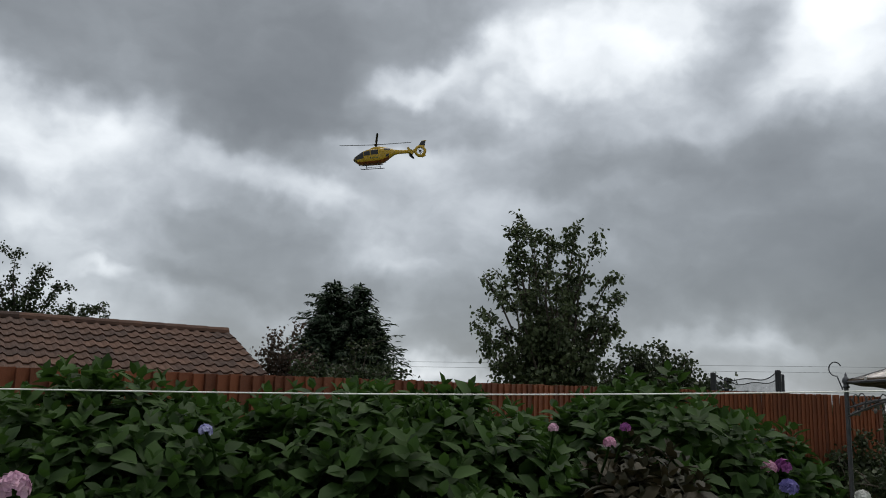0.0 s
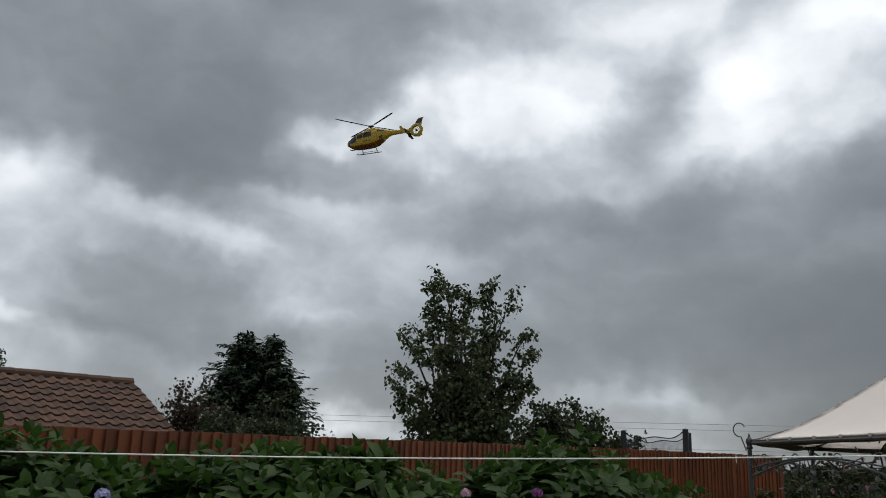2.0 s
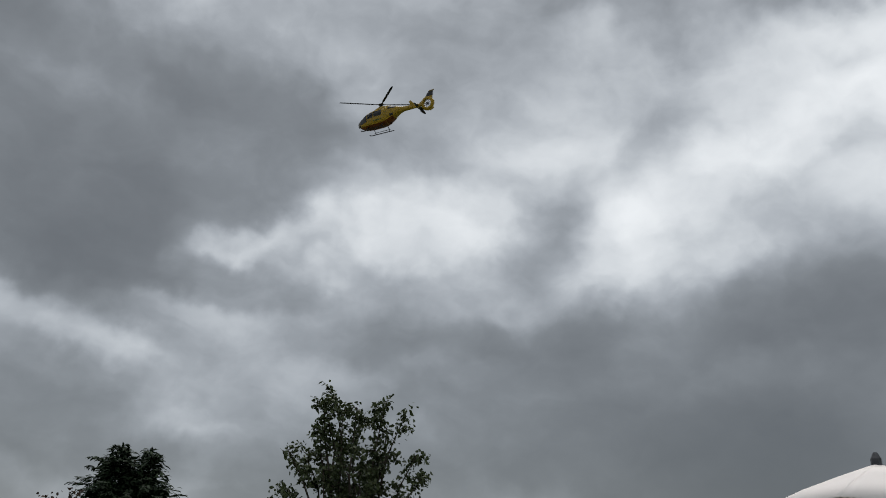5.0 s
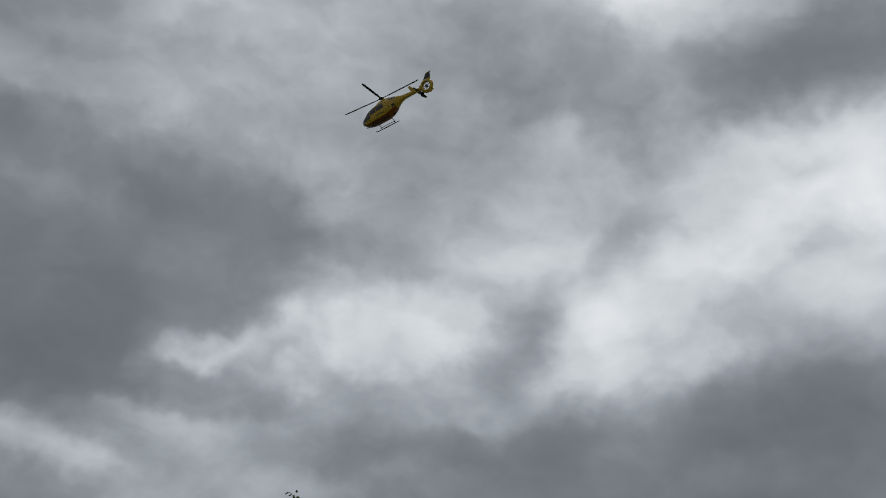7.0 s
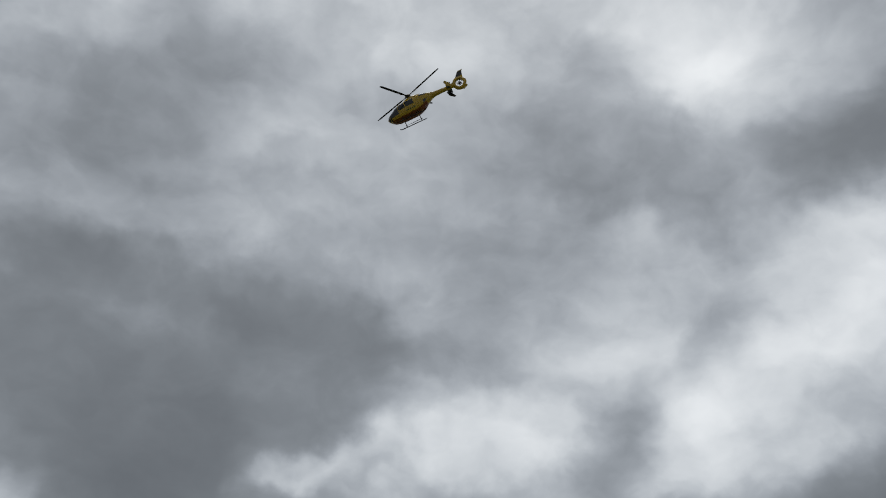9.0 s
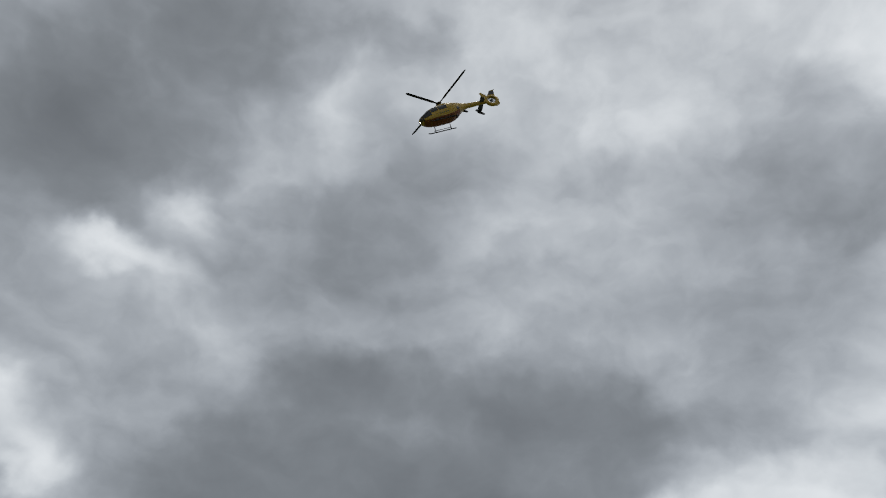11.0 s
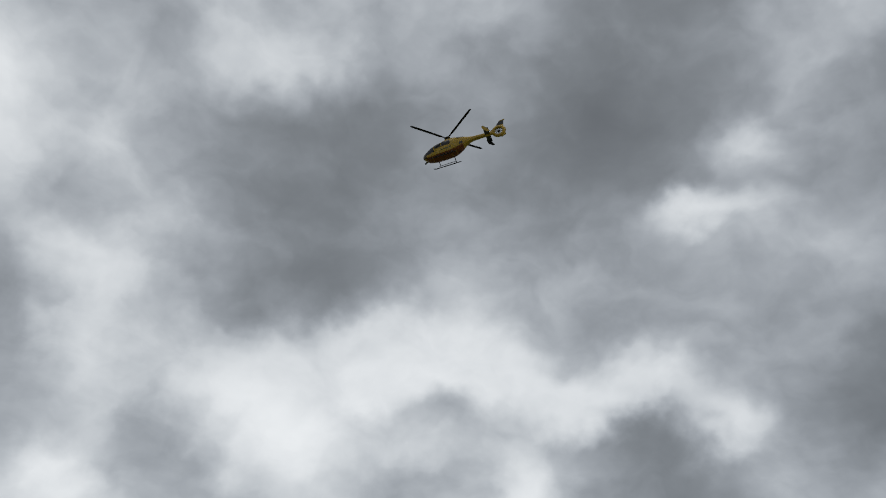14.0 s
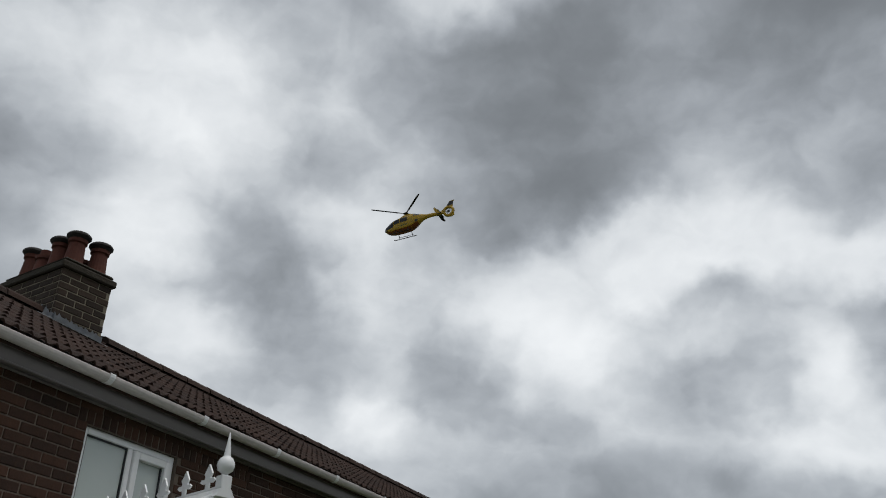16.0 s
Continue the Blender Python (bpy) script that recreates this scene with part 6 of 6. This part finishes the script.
    for a, b, name in ((posts[1], posts[0], ""), (posts[1], posts[2], "")):
        pts = []
        for i in range(49):
            q = i / 48
            pts.append(a.lerp(b, q) + (c - a).normalized() * 0.03 + Vector((0, 0, 1.70 - 0.09 * abs(math.sin(q * math.pi * 4)) - 0.03 * math.sin(q * 17))))
        part("cable", tube(bmesh.new(), pts, 0.0045, 5), M_CABLE, s)
        for i in (3, 10, 16, 22, 28, 34, 40, 45):
            p = pts[i]
            lamp = part("bulb", lathe(bmesh.new(), [(0.006, -0.026), (0.013, -0.042), (0.017, -0.056), (0.013, -0.071), (0.004, -0.078)], 10, Matrix.Translation(p)), M_BULB, s, "cloudy unlit festoon bulb", True)
            part("socket", lathe(bmesh.new(), [(0.008, 0.006), (0.011, 0.0), (0.011, -0.024), (0.008, -0.028)], 8, Matrix.Translation(p)), M_CABLE, lamp)


gazebo()

# ---- washing line, prop, power cables ----
pts = [polar(az, el, r) for az, el, r in ((-60.0, 0.1, 5.6), (-26.9, 0.25, 3.25), (-13.8, 0.45, 3.0), (0.3, 0.8, 2.95), (15.5, 1.25, 3.1), (25.4, 1.6, 3.35), (34.0, 1.95, 3.7), (60.0, 1.8, 6.0))]
a, b = pts[1], pts[6]
line = [a + (b - a) * k / 24 - Vector((0, 0, 0.02 * math.sin(math.pi * k / 24))) for k in range(-14, 37)]
tagged(part("washing_line", tube(bmesh.new(), line, 0.0026, 6), M_CORD), "taut white washing line stretched across the garden", "washing line")
a, b = polar(22.9, -3.1, 7.6), polar(24.3, -5.2, 7.2)
tagged(part("wooden_stick", tube(bmesh.new(), [a, a.lerp(b, 0.5), b + Vector((0.06, -0.02, -0.8))], [0.014, 0.016, 0.017], 7), M_WHITE_OLD), "pale wooden stick leaning beside the fence", "stick")
for az0, el0, az1, el1, sagz in ((-30, 1.9, 60, 2.2, 0.2), (-30, 2.1, 60, 2.45, 0.15), (-30, 1.0, 60, 1.35, 0.2)):
    a, b = polar(az0, el0, 95), polar(az1, el1, 95)
    pts = [a.lerp(b, k / 20) - Vector((0, 0, sagz * math.sin(math.pi * k / 20))) for k in range(21)]
    tagged(part("power_cable", tube(bmesh.new(), pts, 0.014, 5), M_FARCABLE), "thin grey overhead power cable across the fields", "power cable", group="overhead cables")


# ---- bricks of the house front ----
def house_bricks():
    x0, x1, z0, z1 = WIN
    rnd = random.Random(9)
    full = mesh_of("brick", box(bmesh.new(), (0, 0, 0), (0.215, 0.03, 0.065), 0.005), M_BRICK)
    soldier = mesh_of("brick", box(bmesh.new(), (0, 0, 0), (0.065, 0.03, 0.215), 0.005), M_BRICK)
    verts, faces = [], []
    count = 0
    y = WALL_D - 0.005

    def lay(me, a, w, z, hgt, unit_w, unit_h):
        nonlocal count
        near = 3.0 < a < 6.8 and z > 2.45
        yy = y - rnd.uniform(0, 0.004)
        if near and count < 300:
            ob = new("brick", me)
            ob.parent = HOUSE_WALL
            ob.matrix_basis = Matrix.Translation((a, yy, z)) @ Matrix.Diagonal((w / unit_w, 1, hgt / unit_h, 1))
            count += 1
        else:
            b = len(verts)
            for dx in (0, w):
                for dz in (0, hgt):
                    verts.extend([(a + dx, yy, z + dz), (a + dx, yy + 0.03, z + dz)])
            faces.extend([(b, b + 4, b + 6, b + 2), (b, b + 1, b + 5, b + 4), (b + 2, b + 6, b + 7, b + 3), (b, b + 2, b + 3, b + 1), (b + 4, b + 5, b + 7, b + 6)])

    s = 4.31
    while s < 6.35:
        lay(soldier, s, 0.065, 3.25, 0.10, 0.065, 0.215)
        s += 0.0765
    for r in range(40):
        z = 3.345 - 0.0752 * r
        s = 1.6 - (0.1125 if r % 2 else 0)
        while s < 12.0:
            a, b = s, s + 0.215
            s += 0.2255
            top = z + 0.065
            if 3.2 < z < 3.345 and b > 4.29 and a < 6.36:
                if a < 4.25 and b > 4.30:
                    b = 4.30
                elif a < 6.36 < b - 0.05:
                    a = 6.37
                else:
                    continue
            if top > z0 - 0.04 and z < z1 and b > x0 - 0.005 and a < x1 + 0.005:
                if a < x0 - 0.05:
                    b = x0 - 0.004
                elif b > x1 + 0.05:
                    a = x1 + 0.004
                else:
                    continue
            lay(full, a, b - a, z, 0.065, 0.215, 0.065)
    me = bpy.data.meshes.new("bricks")
    me.from_pydata(verts, [], faces)
    me.materials.append(M_BRICKS)
    ob = new("bricks", me)
    ob.parent = HOUSE_WALL
    tagged(ob, kind="stuff")


house_bricks()


# ---- what moves ----
FLIGHT = [
    (0.0, -9.59, 114.50, 33.82, 178.0, 6.5, -1.8),
    (0.5, -6.94, 110.32, 34.67, 171.1, 4.8, -2.8),
    (1.0, -4.43, 106.61, 35.84, 165.0, 3.6, -2.7),
    (1.5, -2.09, 103.32, 37.26, 158.7, 4.2, -3.5),
    (2.0, 0.23, 100.70, 39.00, 153.8, 3.8, -4.4),
    (2.5, 2.37, 98.47, 40.84, 150.1, 2.8, -5.5),
    (3.0, 4.39, 95.91, 42.93, 147.5, 3.2, -6.3),
    (3.5, 6.34, 93.54, 45.05, 145.7, 3.6, -7.9),
    (4.0, 8.20, 91.36, 47.34, 145.2, 2.8, -9.3),
    (6.5, 13.13, 82.30, 61.00, 131.1, 7.5, -20.1),
    (7.0, 12.81, 79.62, 63.64, 131.1, 9.1, -21.7),
    (7.5, 11.96, 77.66, 66.09, 132.3, 10.8, -24.1),
    (8.0, 10.59, 75.65, 68.72, 137.2, 13.0, -25.2),
    (10.5, -7.87, 62.23, 74.33, 186.4, 28.6, -8.3),
    (11.0, -14.28, 59.97, 74.70, 194.9, 28.2, -6.4),
    (11.5, -21.52, 57.20, 74.36, 201.1, 25.4, -6.3),
    (12.0, -29.18, 53.66, 73.07, 205.2, 22.1, -6.6),
    (12.5, -37.69, 50.16, 71.76, 208.7, 19.6, -6.4),
    (13.0, -46.39, 46.17, 70.22, 212.1, 18.0, -5.3),
    (13.5, -55.70, 41.64, 68.62, 216.7, 15.3, -4.7),
    (14.0, -65.55, 36.27, 66.86, 221.4, 12.7, -3.5),
    (14.5, -74.83, 30.78, 64.84, 226.2, 9.2, -3.5),
    (15.0, -83.71, 24.91, 62.69, 231.0, 7.2, -3.9),
    (15.5, -92.45, 18.82, 60.61, 235.7, 6.9, -3.5),
    (16.0, -100.97, 12.47, 58.38, 240.8, 7.6, -4.0),
]
# blade angle at half-second steps, over and above thirteen quarter turns in each half second
BLADE = ((0.0, 8.0), (0.5, 18.5), (1.0, 31.0), (1.5, 43.5), (2.0, 55.5), (2.5, 68.0), (3.0, 80.5), (3.5, 94.5), (4.0, 108.0), (6.5, 174.0), (7.0, 188.0), (7.5, 201.5), (8.0, 213.5), (10.5, 285.0),
         (11.0, 303.5), (11.5, 320.0), (12.0, 336.5), (12.5, 353.0), (13.0, 372.0), (13.5, 389.5), (14.0, 409.0), (14.5, 429.0), (15.0, 449.0), (15.5, 470.5), (16.0, 491.0))


def blade_angle(t):
    return float(np.interp(t, [b[0] for b in BLADE], [b[1] for b in BLADE])) + 2340.0 * t


# the fly: seconds, azimuth and elevation from the eye, 1.5 m off
FLY_PATH = ((11.2, 26.5, 33.5), (11.3, 20.8, 39.2), (11.4, 13.7, 45.2), (11.5, 4.5, 51.2), (11.6, -7.6, 56.5), (11.7, -22.7, 60.6), (11.8, -40.0, 62.8))


def motions():
    walk(HELI, [(t, pose(x, y, z, roll, pitch, yaw)) for t, x, y, z, yaw, pitch, roll in FLIGHT])
    way = [(t, Vector((0, 0, EYE)) + 1.5 * Vector((math.sin(radians(az)) * math.cos(radians(el)), math.cos(radians(az)) * math.cos(radians(el)), math.sin(radians(el))))) for t, az, el in FLY_PATH]
    way = [(0.0, Vector((3.0, -0.6, -0.03))), (10.2, Vector((3.0, -0.6, -0.03)))] + way + [(13.2, Vector((-1.0, -3.0, -0.03))), (13.5, Vector((-1.0, -3.0, -0.03))), (16.0, Vector((-1.0, -3.0, -0.03)))]
    walk(FLY, [(t, pose(*p, 0, -20, 160)) for t, p in way])
    walk(ROTOR, [(k / FPS, pose(-0.18, 0, 3.40, 0, 0, blade_angle(k / FPS))) for k in range(16 * FPS + 1)])


motions()
